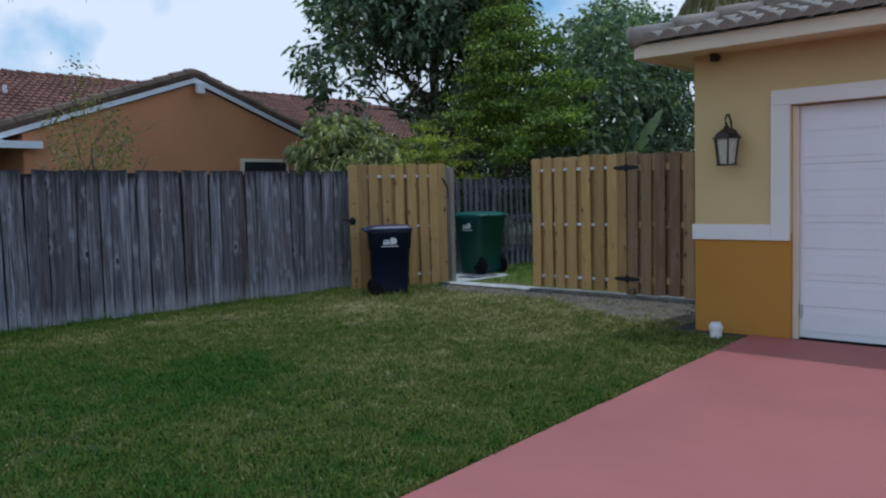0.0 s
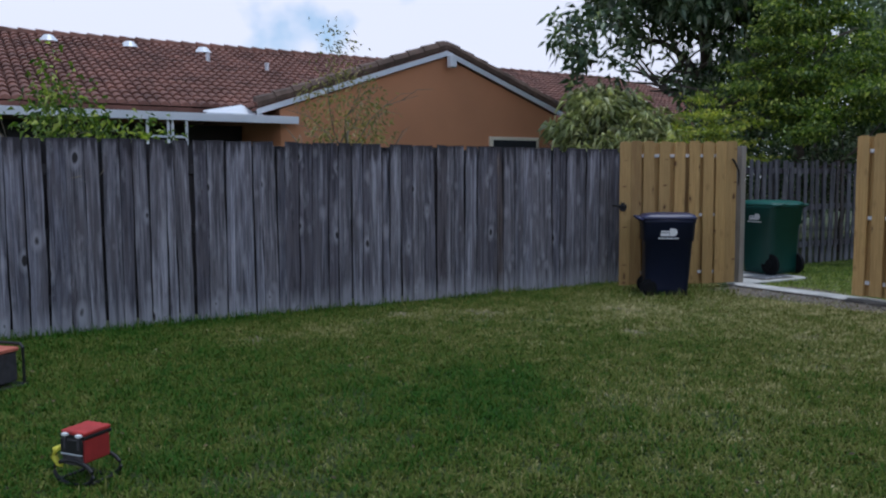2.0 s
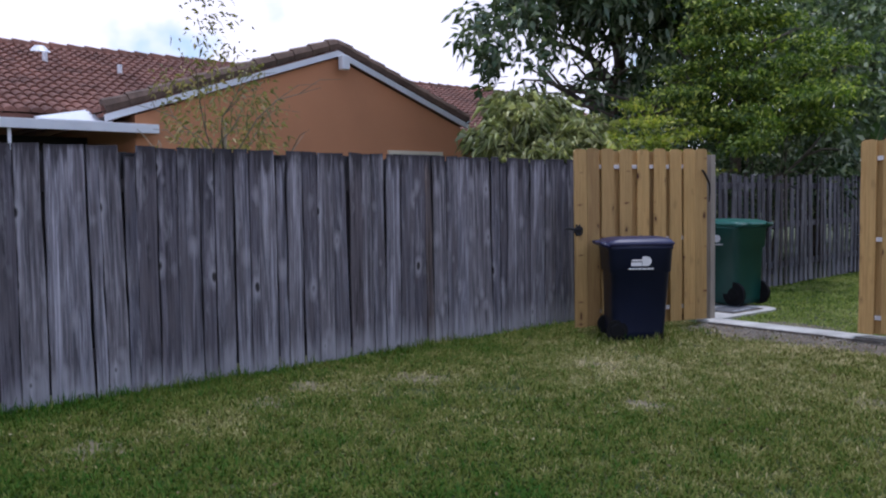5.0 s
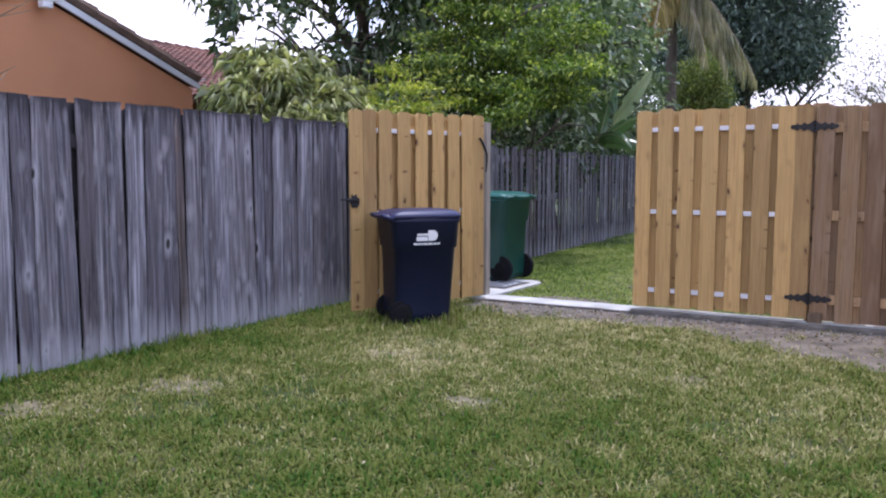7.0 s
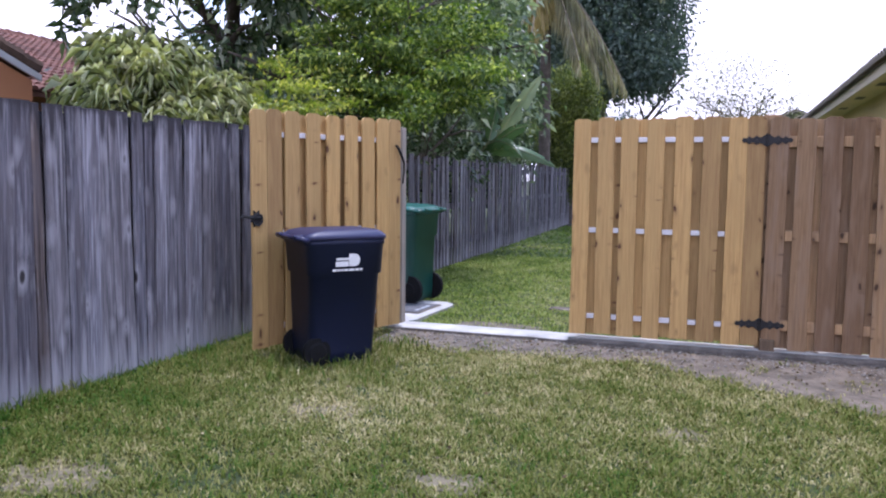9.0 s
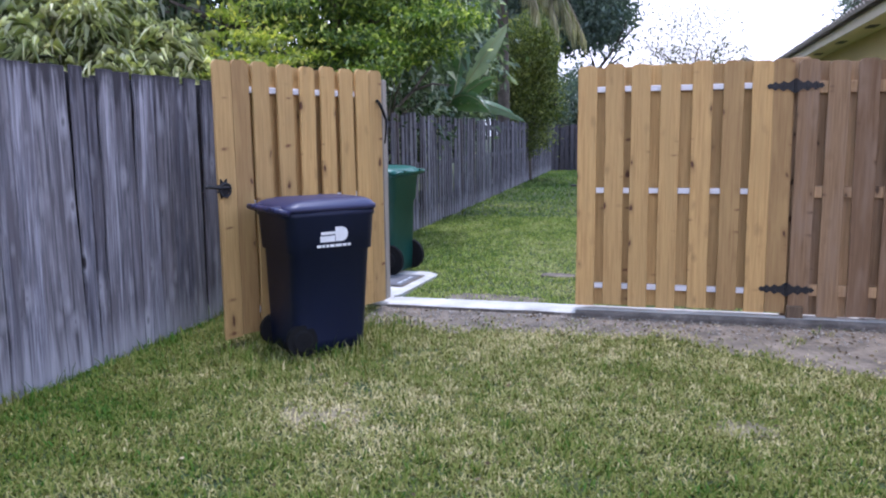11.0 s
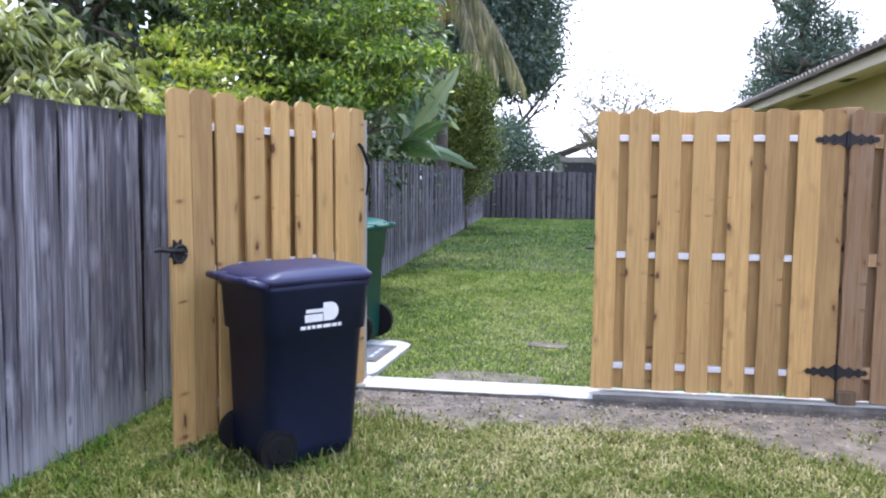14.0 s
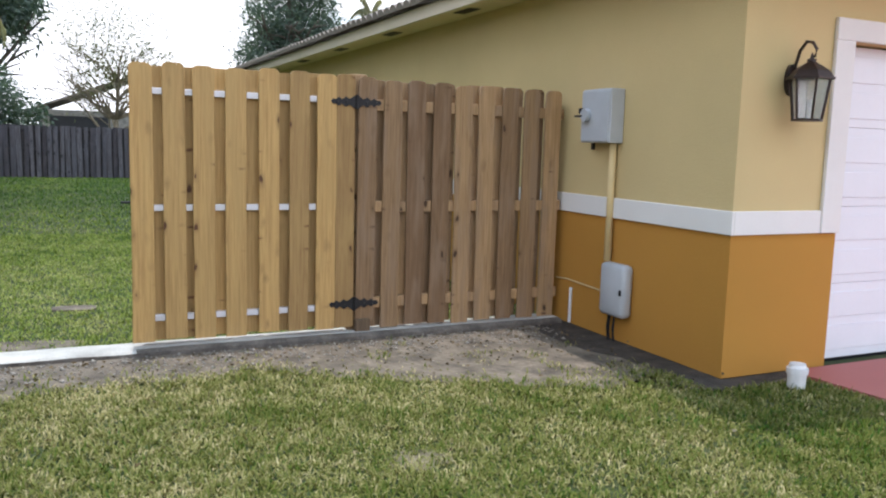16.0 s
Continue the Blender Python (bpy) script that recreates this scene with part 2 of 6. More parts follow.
M_WHITE = plain("white_trim_paint", (0.80, 0.78, 0.75), 0.75, 0, 0.04, 1.5, 110, 0.2)
M_DOOR = plain("white_door_paint", (0.80, 0.81, 0.85), 0.5, 0, 0.03, 1.5, 60, 0.05)
M_FASCIA = plain("cream_fascia_paint", (0.74, 0.65, 0.50), 0.7, 0, 0.05, 2, 60, 0.05)
M_SOFFIT = plain("soffit_paint", (0.76, 0.64, 0.40), 0.85, 0, 0.04, 1.5, 90, 0.2)
M_TILE = plain("grey_brown_roof_tile", (0.30, 0.255, 0.215), 0.9, 0, 0.35, 3, 30, 0.3)
M_RAKE = plain("mossy_brown_roof_tile", (0.16, 0.105, 0.08), 0.9, 0, 0.4, 2.5, 18, 0.4)
M_TILEN = plain("terracotta_roof_tile", (0.20, 0.088, 0.062), 0.85, 0, 0.4, 1.6, 14, 0.3)
M_NWALL = plain("orange_stucco", (0.56, 0.25, 0.12), 0.9, 0, 0.08, 0.6, 90, 0.3)
M_DARK = plain("dark_opening_and_shade", (0.02, 0.022, 0.026), 0.4, 0, 0.2, 3, 30, 0.0)
M_DRIVE = plain("red_painted_concrete", (0.40, 0.128, 0.112), 0.7, 0, 0.10, 0.8, 80, 0.25)
M_CONC = plain("concrete", (0.52, 0.50, 0.46), 0.9, 0, 0.25, 4, 70, 0.5)
M_PAD = plain("worn_concrete", (0.34, 0.32, 0.285), 0.9, 0, 0.35, 5, 60, 0.7)
M_SOIL = plain("grey_bare_soil", (0.175, 0.143, 0.108), 0.95, 0, 0.55, 5.0, 26, 1.0)
M_STRAW = plain("dry_straw", (0.22, 0.185, 0.115), 0.95, 0, 0.5, 11, 80, 1.0)
M_GRAVEL = plain("pale_gravel", (0.32, 0.29, 0.25), 0.95, 0, 0.4, 25, 90, 0.5)
M_BLUE = plain("navy_plastic", (0.009, 0.013, 0.036), 0.42, 0, 0.15, 3, 130, 0.12)
M_LID = plain("blue_lid_plastic", (0.020, 0.022, 0.070), 0.42, 0, 0.15, 3, 130, 0.12)
M_GREEN = plain("green_plastic", (0.010, 0.072, 0.060), 0.4, 0, 0.12, 3, 130, 0.12)
M_GLID = plain("green_lid_plastic", (0.015, 0.105, 0.082), 0.35, 0, 0.12, 3, 130, 0.12)
M_RUBBER = plain("black_rubber", (0.008, 0.008, 0.009), 0.85, 0, 0.2, 10, 80, 0.2)
for soft in (M_RUBBER, M_BLUE):
    soft.node_tree.nodes["Principled BSDF"].inputs["Specular IOR Level"].default_value = 0.25
M_PRINT = plain("white_print", (0.75, 0.75, 0.75), 0.6, 0, 0.08, 20, 90, 0.0)
M_GREYBOX = plain("grey_enamel", (0.50, 0.53, 0.56), 0.4, 0.1, 0.06, 4, 80, 0.03)
M_LIDGREY = plain("worn_grey_composite", (0.13, 0.13, 0.14), 0.7, 0, 0.3, 7, 70, 0.3)
M_PIPE = plain("cream_pipe_paint", (0.68, 0.52, 0.26), 0.7, 0, 0.06, 4, 60, 0.1)
M_PVC = plain("white_plastic", (0.78, 0.78, 0.78), 0.4, 0, 0.05, 8, 80, 0.02)
M_BRONZE = plain("dark_bronze", (0.05, 0.035, 0.03), 0.45, 0.5, 0.3, 15, 90, 0.1)
M_RED = plain("red_fabric", (0.42, 0.03, 0.025), 0.7, 0, 0.2, 9, 120, 0.3)
M_MESH = plain("grey_mesh_fabric", (0.055, 0.05, 0.055), 0.8, 0, 0.3, 25, 160, 0.5)
M_ORANGE = plain("faded_orange_plastic", (0.50, 0.14, 0.09), 0.55, 0, 0.15, 9, 90, 0.1)
M_YEL = plain("yellow_plastic", (0.65, 0.60, 0.05), 0.5, 0, 0.1, 9, 60, 0.05)
M_METALW = plain("white_metal_sheet", (0.76, 0.77, 0.80), 0.45, 0.1, 0.06, 2, 50, 0.03)
M_BARK = plain("grey_bark", (0.11, 0.09, 0.07), 0.95, 0, 0.4, 7, 40, 0.8)
M_TWIG = plain("pale_twigs", (0.26, 0.22, 0.15), 0.9, 0, 0.25, 7, 40, 0.3)
M_MANGO = leafy("mango_leaves", (0.035, 0.065, 0.035), (0.16, 0.225, 0.135), (0.50, 0.55, 0.44), 0.25, 0.25, 2.2)
# lighter copy of the mango leaves, backlit haze mixed into the colour
M_MANGO2 = leafy("hazed_mango_leaves", (0.06, 0.095, 0.06), (0.22, 0.29, 0.19), (0.58, 0.62, 0.52), 0.3, 0.28)
M_BRIGHT = leafy("bright_green_leaves", (0.03, 0.075, 0.012), (0.18, 0.26, 0.040), (0.58, 0.62, 0.15), 0.35, 0.5, 3.2)
M_PALE = leafy("pale_drooping_leaves", (0.17, 0.19, 0.09), (0.50, 0.51, 0.31), (0.88, 0.86, 0.66), 0.25, 0.4, 2.5)
M_YELG = leafy("yellow_green_leaves", (0.10, 0.14, 0.02), (0.32, 0.37, 0.06), (0.56, 0.50, 0.12), 0.4, 0.5)
# far leaves lightened and blued, distance haze painted into the greens
M_HAZYTREE = leafy("hazy_far_leaves", (0.055, 0.09, 0.085), (0.12, 0.17, 0.15), (0.22, 0.28, 0.25), 0.25, 0.5, 0.4)
M_BAREL = leafy("sparse_small_leaves", (0.09, 0.10, 0.06), (0.18, 0.19, 0.12), (0.30, 0.29, 0.22), 0.4, 0.5)
M_DRYLF = leafy("dry_shrub_leaves", (0.15, 0.14, 0.06), (0.34, 0.29, 0.14), (0.50, 0.37, 0.22), 0.35, 0.6)
M_BANANA = leafy("banana_leaf", (0.05, 0.105, 0.045), (0.10, 0.175, 0.08), (0.34, 0.40, 0.30), 0.35, 0.22)
M_COLUMN = leafy("dull_green_leaves", (0.06, 0.085, 0.02), (0.18, 0.22, 0.06), (0.40, 0.42, 0.13), 0.3, 0.5)
M_PALM = leafy("palm_frond", (0.20, 0.185, 0.10), (0.38, 0.35, 0.23), (0.62, 0.58, 0.44), 0.3, 0.55)
M_DEADF = leafy("dead_palm_frond", (0.20, 0.15, 0.06), (0.36, 0.28, 0.13), (0.50, 0.42, 0.24), 0.3, 0.7)


def lawn_material(name, stops):
    """Blades whose dryness, kept on each blade, runs from deep green to straw."""
    m, nt, b = nodes_of(name)
    at = nt.nodes.new("ShaderNodeAttribute")
    at.attribute_name = "dryness"
    c = ramp(nt, at.outputs["Fac"], stops)
    nt.links.new(c, b.inputs["Base Color"])
    b.inputs["Roughness"].default_value = 0.55
    b.inputs["Specular IOR Level"].default_value = 0.08
    tr = nt.nodes.new("ShaderNodeBsdfTranslucent")
    nt.links.new(c, tr.inputs["Color"])
    ms = nt.nodes.new("ShaderNodeMixShader")
    ms.inputs[0].default_value = 0.3
    nt.links.new(b.outputs[0], ms.inputs[1])
    nt.links.new(tr.outputs[0], ms.inputs[2])
    nt.links.new(ms.outputs[0], nt.nodes["Material Output"].inputs["Surface"])
    return m


M_LAWN = lawn_material("front_lawn_blades", [(0.0, (0.038, 0.112, 0.012)), (0.28, (0.103, 0.142, 0.020)), (0.55, (0.185, 0.200, 0.050)), (0.80, (0.33, 0.31, 0.118)), (1.0, (0.58, 0.50, 0.27))])
M_LAWNB = lawn_material("back_lawn_blades", [(0.0, (0.045, 0.098, 0.012)), (0.35, (0.150, 0.222, 0.034)), (0.70, (0.31, 0.37, 0.080)), (1.0, (0.46, 0.45, 0.19))])


def ground_material():
    m, nt, b = nodes_of("thatch_and_soil")
    v = mapped(nt, (1, 1, 1), "Object")
    big, mid, fine = noise_of(nt, v, 0.75, 4, 0.6), noise_of(nt, v, 9, 5, 0.7), noise_of(nt, v, 70, 3)
    c = ramp(nt, big, [(0.38, (0.026, 0.052, 0.010)), (0.58, (0.065, 0.08, 0.024)), (0.78, (0.18, 0.15, 0.08))])
    c = mix(nt, "MULTIPLY", 1.0, c, ramp(nt, mid, [(0.3, (0.55, 0.55, 0.5)), (0.7, (1.15, 1.15, 1.1))]))
    nt.links.new(c, b.inputs["Base Color"])
    b.inputs["Roughness"].default_value = 0.95
    bump(nt, b, fine, 0.8, 0.02)
    return m


M_GROUND = ground_material()
m_glass, nt_g, b_g = nodes_of("lantern_glass")
b_g.inputs["Base Color"].default_value = (0.9, 0.9, 0.88, 1)
b_g.inputs["Roughness"].default_value = 0.15
b_g.inputs["Transmission Weight"].default_value = 0.85
M_GLASS = m_glass


# ---- builders ----
def mesh_of(name, bm, material, smooth=False):
    me = bpy.data.meshes.new(name)
    bmesh.ops.recalc_face_normals(bm, faces=bm.faces)
    bm.to_mesh(me)
    bm.free()
    me.materials.append(material)
    if smooth:
        me.polygons.foreach_set("use_smooth", [True] * len(me.polygons))
    return me


def thing(name, m, label, category, group="", kind=""):
    ob = new(name)
    ob.empty_display_size = 0.1
    ob.matrix_world = m
    return tagged(ob, label, category, group, kind)


def part(name, bm, material, parent, label="", m=None, smooth=False):
    """A bmesh, or a shared mesh, as ONE object under a thing or a part."""
    me = bm if isinstance(bm, bpy.types.Mesh) else mesh_of(name, bm, material, smooth)
    ob = new(name, me)
    ob.parent = parent
    if m is not None:
        ob.matrix_local = m
    return tagged(ob, label)


def solid(name, bm, material, label, category="", kind="", m=None, smooth=False):
    ob = new(name, mesh_of(name, bm, material, smooth))
    if m is not None:
        ob.matrix_world = m
    return tagged(ob, label, category, "", kind)


def box(bm, x0, x1, y0, y1, z0, z1, bevel=0.0, m=None):
    r = bmesh.ops.create_cube(bm, size=1.0)
    vs = r["verts"]
    for v in vs:
        v.co = Vector(((x0 + x1) / 2 + v.co.x * (x1 - x0), (y0 + y1) / 2 + v.co.y * (y1 - y0), (z0 + z1) / 2 + v.co.z * (z1 - z0)))
    if m is not None:
        for v in vs:
            v.co = m @ v.co
    if bevel:
        es = list({e for v in vs for e in v.link_edges})
        bmesh.ops.bevel(bm, geom=es, offset=bevel, segments=2, profile=0.5, affect="EDGES")
    return bm


def boxed(*a, **k):
    return box(bmesh.new(), *a, **k)


def cyl(bm, r1, r2, h, m=None, seg=20, caps=True):
    r = bmesh.ops.create_cone(bm, cap_ends=caps, segments=seg, radius1=r1, radius2=r2, depth=h)
    for v in r["verts"]:
        v.co.z += h / 2
        if m is not None:
            v.co = m @ v.co
    return bm


def tube(bm, pts, radii, seg=8):
    """A round tube along points, with a radius at each."""
    rings = []
    pts = [Vector(p) for p in pts]
    if not isinstance(radii, (list, tuple)):
        radii = [radii] * len(pts)
    for i, p in enumerate(pts):
        d = (pts[min(i + 1, len(pts) - 1)] - pts[max(i - 1, 0)]).normalized()
        q = d.to_track_quat("Z", "Y")
        rings.append([bm.verts.new(p + q @ Vector((math.cos(a) * radii[i], math.sin(a) * radii[i], 0))) for a in [2 * math.pi * k / seg for k in range(seg)]])
    for a, b in zip(rings, rings[1:]):
        for k in range(seg):
            bm.faces.new((a[k], a[(k + 1) % seg], b[(k + 1) % seg], b[k]))
    bm.faces.new(rings[0][::-1])
    bm.faces.new(rings[-1])
    return bm


def prism(bm, outline, y0, y1, m=None):
    """An outline in x and z, made solid from y0 to y1."""
    a = [bm.verts.new((x, y0, z)) for x, z in outline]
    b = [bm.verts.new((x, y1, z)) for x, z in outline]
    bm.faces.new(a)
    bm.faces.new(b[::-1])
    n = len(a)
    for i in range(n):
        bm.faces.new((a[i], b[i], b[(i + 1) % n], a[(i + 1) % n]))
    if m is not None:
        for v in a + b:
            v.co = m @ v.co
    return bm


def raw_mesh(name, verts, loops, starts, material, smooth=False):
    """A big mesh from arrays: verts (n,3), flat loop indices, and where each face starts."""
    me = bpy.data.meshes.new(name)
    me.vertices.add(len(verts))
    me.vertices.foreach_set("co", np.asarray(verts, np.float32).ravel())
    me.loops.add(len(loops))
    me.loops.foreach_set("vertex_index", np.asarray(loops, np.int32))
    me.polygons.add(len(starts))
    me.polygons.foreach_set("loop_start", np.asarray(starts, np.int32))
    if smooth:
        me.polygons.foreach_set("use_smooth", np.ones(len(starts), bool))
    me.update(calc_edges=True)
    me.materials.append(material)
    return me


rng = np.random.default_rng(7)
rnd = random.Random(11)


# ---- ground ----
bm = bmesh.new()
bmesh.ops.create_grid(bm, x_segments=2, y_segments=2, size=400)
solid("ground", bm, M_GROUND, "short lawn thatch and soil, level, reaching far out", "ground", "structure")


def drive_edge(y):
    return 5.30 + (-2.0 - y) * 0.068


# red driveway, a slab a little above the lawn
bm = bmesh.new()
prof = [(drive_edge(y), y) for y in np.linspace(-1.83, -22, 40)]
top = [bm.verts.new((x + rnd.uniform(-0.008, 0.008), y, 0.02)) for x, y in prof] + [bm.verts.new((11.6, -22, 0.02)), bm.verts.new((11.6, -1.83, 0.02))]
f = bm.faces.new(top)
r = bmesh.ops.extrude_face_region(bm, geom=[f])
for v in [g for g in r["geom"] if isinstance(g, bmesh.types.BMVert)]:
    v.co.z = -0.06
solid("driveway", bm, M_DRIVE, "red painted concrete driveway in front of the garage", "driveway", "structure")


def dirt_line(x):
    """How far the bare soil reaches out from the gate, by x."""
    base = -0.72 if x < 2.2 else -0.72 - (x - 2.2) * 0.62
    if x > 3.9:
        base = -1.77 + (x - 3.9) * 0.3
    return base


def soil_sheet(name, pts, z, material, label):
    bm = bmesh.new()
    vs = [bm.verts.new((x, y, z)) for x, y in pts]
    bm.faces.new(vs)
    bmesh.ops.triangulate(bm, faces=bm.faces)
    return solid(name, bm, material, label, "soil", "structure")


edge_pts = [(x, dirt_line(x) + 0.20 * noise.noise((x * 2.2, 3.1, 0)) + 0.12 * noise.noise((x * 7, 1.7, 0))) for x in np.linspace(-0.05, 4.45, 60)]
soil_sheet("bare_soil", [(-0.05, -0.02)] + edge_pts + [(4.45, -1.9), (4.60, -2.02), (5.28, -1.95), (5.3, -1.84), (4.72, -1.82), (4.72, -0.02)], 0.006, M_SOIL, "grey trodden soil along the gate and house wall")
# dark soil sheet that carries the shadow of the eave in its colour
M_EAVESHADE = plain("eave_shaded_soil", (0.055, 0.045, 0.036), 0.95, 0, 0.5, 9, 60, 1.0)
soil_sheet("damp_soil", [(4.735, -0.02), (4.42, -0.06)] + [(4.42 - 0.10 * math.sin(k * 0.42) - 0.05 * noise.noise((k * 0.7, 2, 0)), -0.12 - k * 0.13) for k in range(14)] + [(4.50, -1.98), (4.75, -2.02), (5.0, -1.96), (5.28, -1.90), (5.29, -1.815), (4.735, -1.815)], 0.010, M_EAVESHADE, "dark soil strip at the foot of the house wall, eave shade in its colour")
soil_sheet("worn_patch", [(0.75 + 0.42 * math.cos(a) * (1 + 0.3 * noise.noise((a * 1.5, 0, 0))), 0.36 + 0.2 * math.sin(a) * (1 + 0.4 * noise.noise((a * 2, 5, 0)))) for a in np.linspace(0, 6.1, 26)], 0.007, M_SOIL, "worn soil patch behind the gate opening")

# gate sill
bm = bmesh.new()
n = 70
xs = np.linspace(0.0, 4.68, n)
rows = []
for x in xs:
    j = 0.012 * noise.noise((x * 3, 0, 0))
    k = 0.010 * noise.noise((x * 4, 7, 0))
    rows.append([bm.verts.new(p) for p in ((x, -0.13 + j, -0.03), (x, -0.125 + j, 0.030 + k * 0.4), (x, -0.105 + j, 0.042 + k * 0.5), (x, -0.066 + 2.0 * j, 0.045), (x, -0.008 + k, 0.046), (x, 0.12 + k, 0.042), (x, 0.125 + k, -0.03))])
for a, b in zip(rows, rows[1:]):
    for i in range(6):
        bm.faces.new((a[i], a[i + 1], b[i + 1], b[i]))
bm.faces.new(rows[0])
bm.faces.new(rows[-1][::-1])
sill = solid("gate_sill", bm, M_CONC, "pale concrete strip under the gate, dirt and gate shade in its front colour", "sill", "structure")
sill.data.materials.append(plain("dirty_shaded_concrete", (0.16, 0.14, 0.12), 0.95, 0, 0.5, 6, 50, 0.8))
# dark faces: dirt on the front, plus the gate's shadow painted on the top
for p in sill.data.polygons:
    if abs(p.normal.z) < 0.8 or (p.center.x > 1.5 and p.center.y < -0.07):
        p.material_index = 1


# ---- boards ----
def board_mesh(name, w, h, t, material, top="flat", wobble=0.003, seg=7):
    """One upright board, its front towards -y: wavering edges, a worn or dog-eared top."""
    bm = bmesh.new()
    if top == "ear":
        c = 0.028
        levels = [(0, w / 2, 0)] + [(h * i / seg, w / 2, 0) for i in range(1, seg)] + [(h - c, w / 2, 0), (h - c * 0.3, w / 2 - c * 0.42, 0), (h, w / 2 - c * 1.1, 0)]
    else:
        levels = [(h * i / seg, w / 2, 0) for i in range(seg + 1)]
    rings = []
    s = rnd.uniform(-0.5, 0.5) * wobble * 2
    for i, (z, hw, _) in enumerate(levels):
        a, b = rnd.uniform(-wobble, wobble), rnd.uniform(-wobble, wobble)
        sway = s * math.sin(z / h * math.pi)
        zz = [0, 0, 0, 0]
        if i in (0, len(levels) - 1) and top != "ear":
            zz = [rnd.uniform(-0.005, 0.005) if i else rnd.uniform(-0.012, 0.012) for _ in range(2)]
            zz = [zz[0], zz[1], zz[1], zz[0]]
        e = 0.003
        rings.append([bm.verts.new(p) for p in (
            (-hw + a + sway, -t / 2 + e, z + zz[0]), (-hw + a + e + sway, -t / 2, z + zz[0]), (hw + b - e + sway, -t / 2, z + zz[1]), (hw + b + sway, -t / 2 + e, z + zz[1]),
            (hw + b + sway, t / 2, z + zz[2]), (-hw + a + sway, t / 2, z + zz[3]))])
    for a, b in zip(rings, rings[1:]):
        for k in range(6):
            bm.faces.new((a[k], a[(k + 1) % 6], b[(k + 1) % 6], b[k]))
    bm.faces.new(rings[0][::-1])
    bm.faces.new(rings[-1])
    return mesh_of(name, bm, material)


GREY_W = (0.075, 0.105, 0.125, 0.135, 0.14, 0.14, 0.145, 0.15, 0.155, 0.165, 0.115, 0.13)
GREY_BOARDS = [board_mesh("grey_board", w, 1.79, 0.018, M_GREY, "flat", 0.005) for w in GREY_W]
PICKET_W = (0.075, 0.085, 0.09, 0.10, 0.11)
PICKETS = [board_mesh("picket_board", w, 1.66, 0.018, M_PICKET, "flat", 0.005) for w in PICKET_W]
# back boards coloured near black so that the gaps read as shade
BACKS = [board_mesh("back_board", 0.165, 1.66, 0.018, M_GREYSHADE, "flat", 0.005) for _ in range(4)]
SLIM = [board_mesh("back_board", 0.10, 1.60, 0.018, M_GREYSHADE, "flat", 0.005) for _ in range(3)]
FAR_BOARDS = [board_mesh("far_board", w + 0.04, 1.66, 0.018, M_FARW, "flat", 0.005) for w in PICKET_W]


def fence_line(origin, angle, length, label, style):
    """A grey board fence that runs from origin along angle; its front is to the right of that way."""
    f = thing("wooden_fence", pose(*origin, 0, 0, angle), label, "fence", "old board fences")
    for z in (0.32, 0.92, 1.50):
        part("rail", boxed(0, length, 0.012, 0.05, z - 0.045, z + 0.045, 0.004), M_PICKET if style == "open" else M_GREYSHADE, f)
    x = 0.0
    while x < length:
        part("post", boxed(x, x + 0.09, 0.052, 0.14, 0, 1.68, 0.005), M_GREYSHADE, f)
        x += 2.4
    x = 0.0
    while x < length:
        if style == "tight":
            k = rnd.randrange(len(GREY_BOARDS))
            w = GREY_W[k]
            dy = -0.010 + rnd.uniform(-0.010, 0.008)
            # narrow boards have rotted off short, others stand a little uneven
            dz = rnd.uniform(-0.005, 0.003) + (-rnd.uniform(0.04, 0.08) if k == 0 and rnd.random() < 0.5 else 0)
            lift = rnd.choice((0.0, 0.0, 0.01, 0.02))
            part("board", GREY_BOARDS[k], None, f, "", pose(x + w / 2, dy, dz + lift - 0.01, rnd.uniform(-0.6, 0.6), rnd.uniform(-0.8, 0.8), 180 * rnd.randrange(2) + rnd.uniform(-5, 5)) @ Matrix.Diagonal((1, 1, 1 - lift / 1.79, 1)))
            x += w + rnd.choice((0.004, 0.007, 0.013, 0.020))
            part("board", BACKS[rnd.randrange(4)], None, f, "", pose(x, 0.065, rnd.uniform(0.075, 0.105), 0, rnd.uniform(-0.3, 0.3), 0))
        else:
            k = rnd.randrange(len(PICKETS))
            part("board", FAR_BOARDS[k] if style == "dark" else PICKETS[k], None, f, "", pose(x + 0.06, -0.012, rnd.uniform(-0.03, 0.03), rnd.uniform(-0.8, 0.8), rnd.uniform(-1.5, 1.5), rnd.uniform(-6, 6)))
            if style == "dark" or rnd.random() < 0.25:
                part("board", BACKS[rnd.randrange(4)] if style == "dark" else SLIM[rnd.randrange(3)], None, f, "", pose(x + 0.06 + 0.0925, 0.065, rnd.uniform(-0.03, 0.03), 0, rnd.uniform(-0.5, 0.5), 0))
            x += 0.178 + rnd.uniform(-0.016, 0.016)
    return f


# ---- gate and new fence ----
EARS = [board_mesh("pine_board", 0.138, 1.783, 0.017, M_PINE, "ear", 0.0025) for _ in range(5)]
WIDE = [board_mesh("pine_board", 0.185, 1.773, 0.017, M_PINE, "ear", 0.0025) for _ in range(3)]
EARS2 = [board_mesh("pine_board", 0.138, 1.782, 0.017, M_PINE2, "ear", 0.0025) for _ in range(5)]


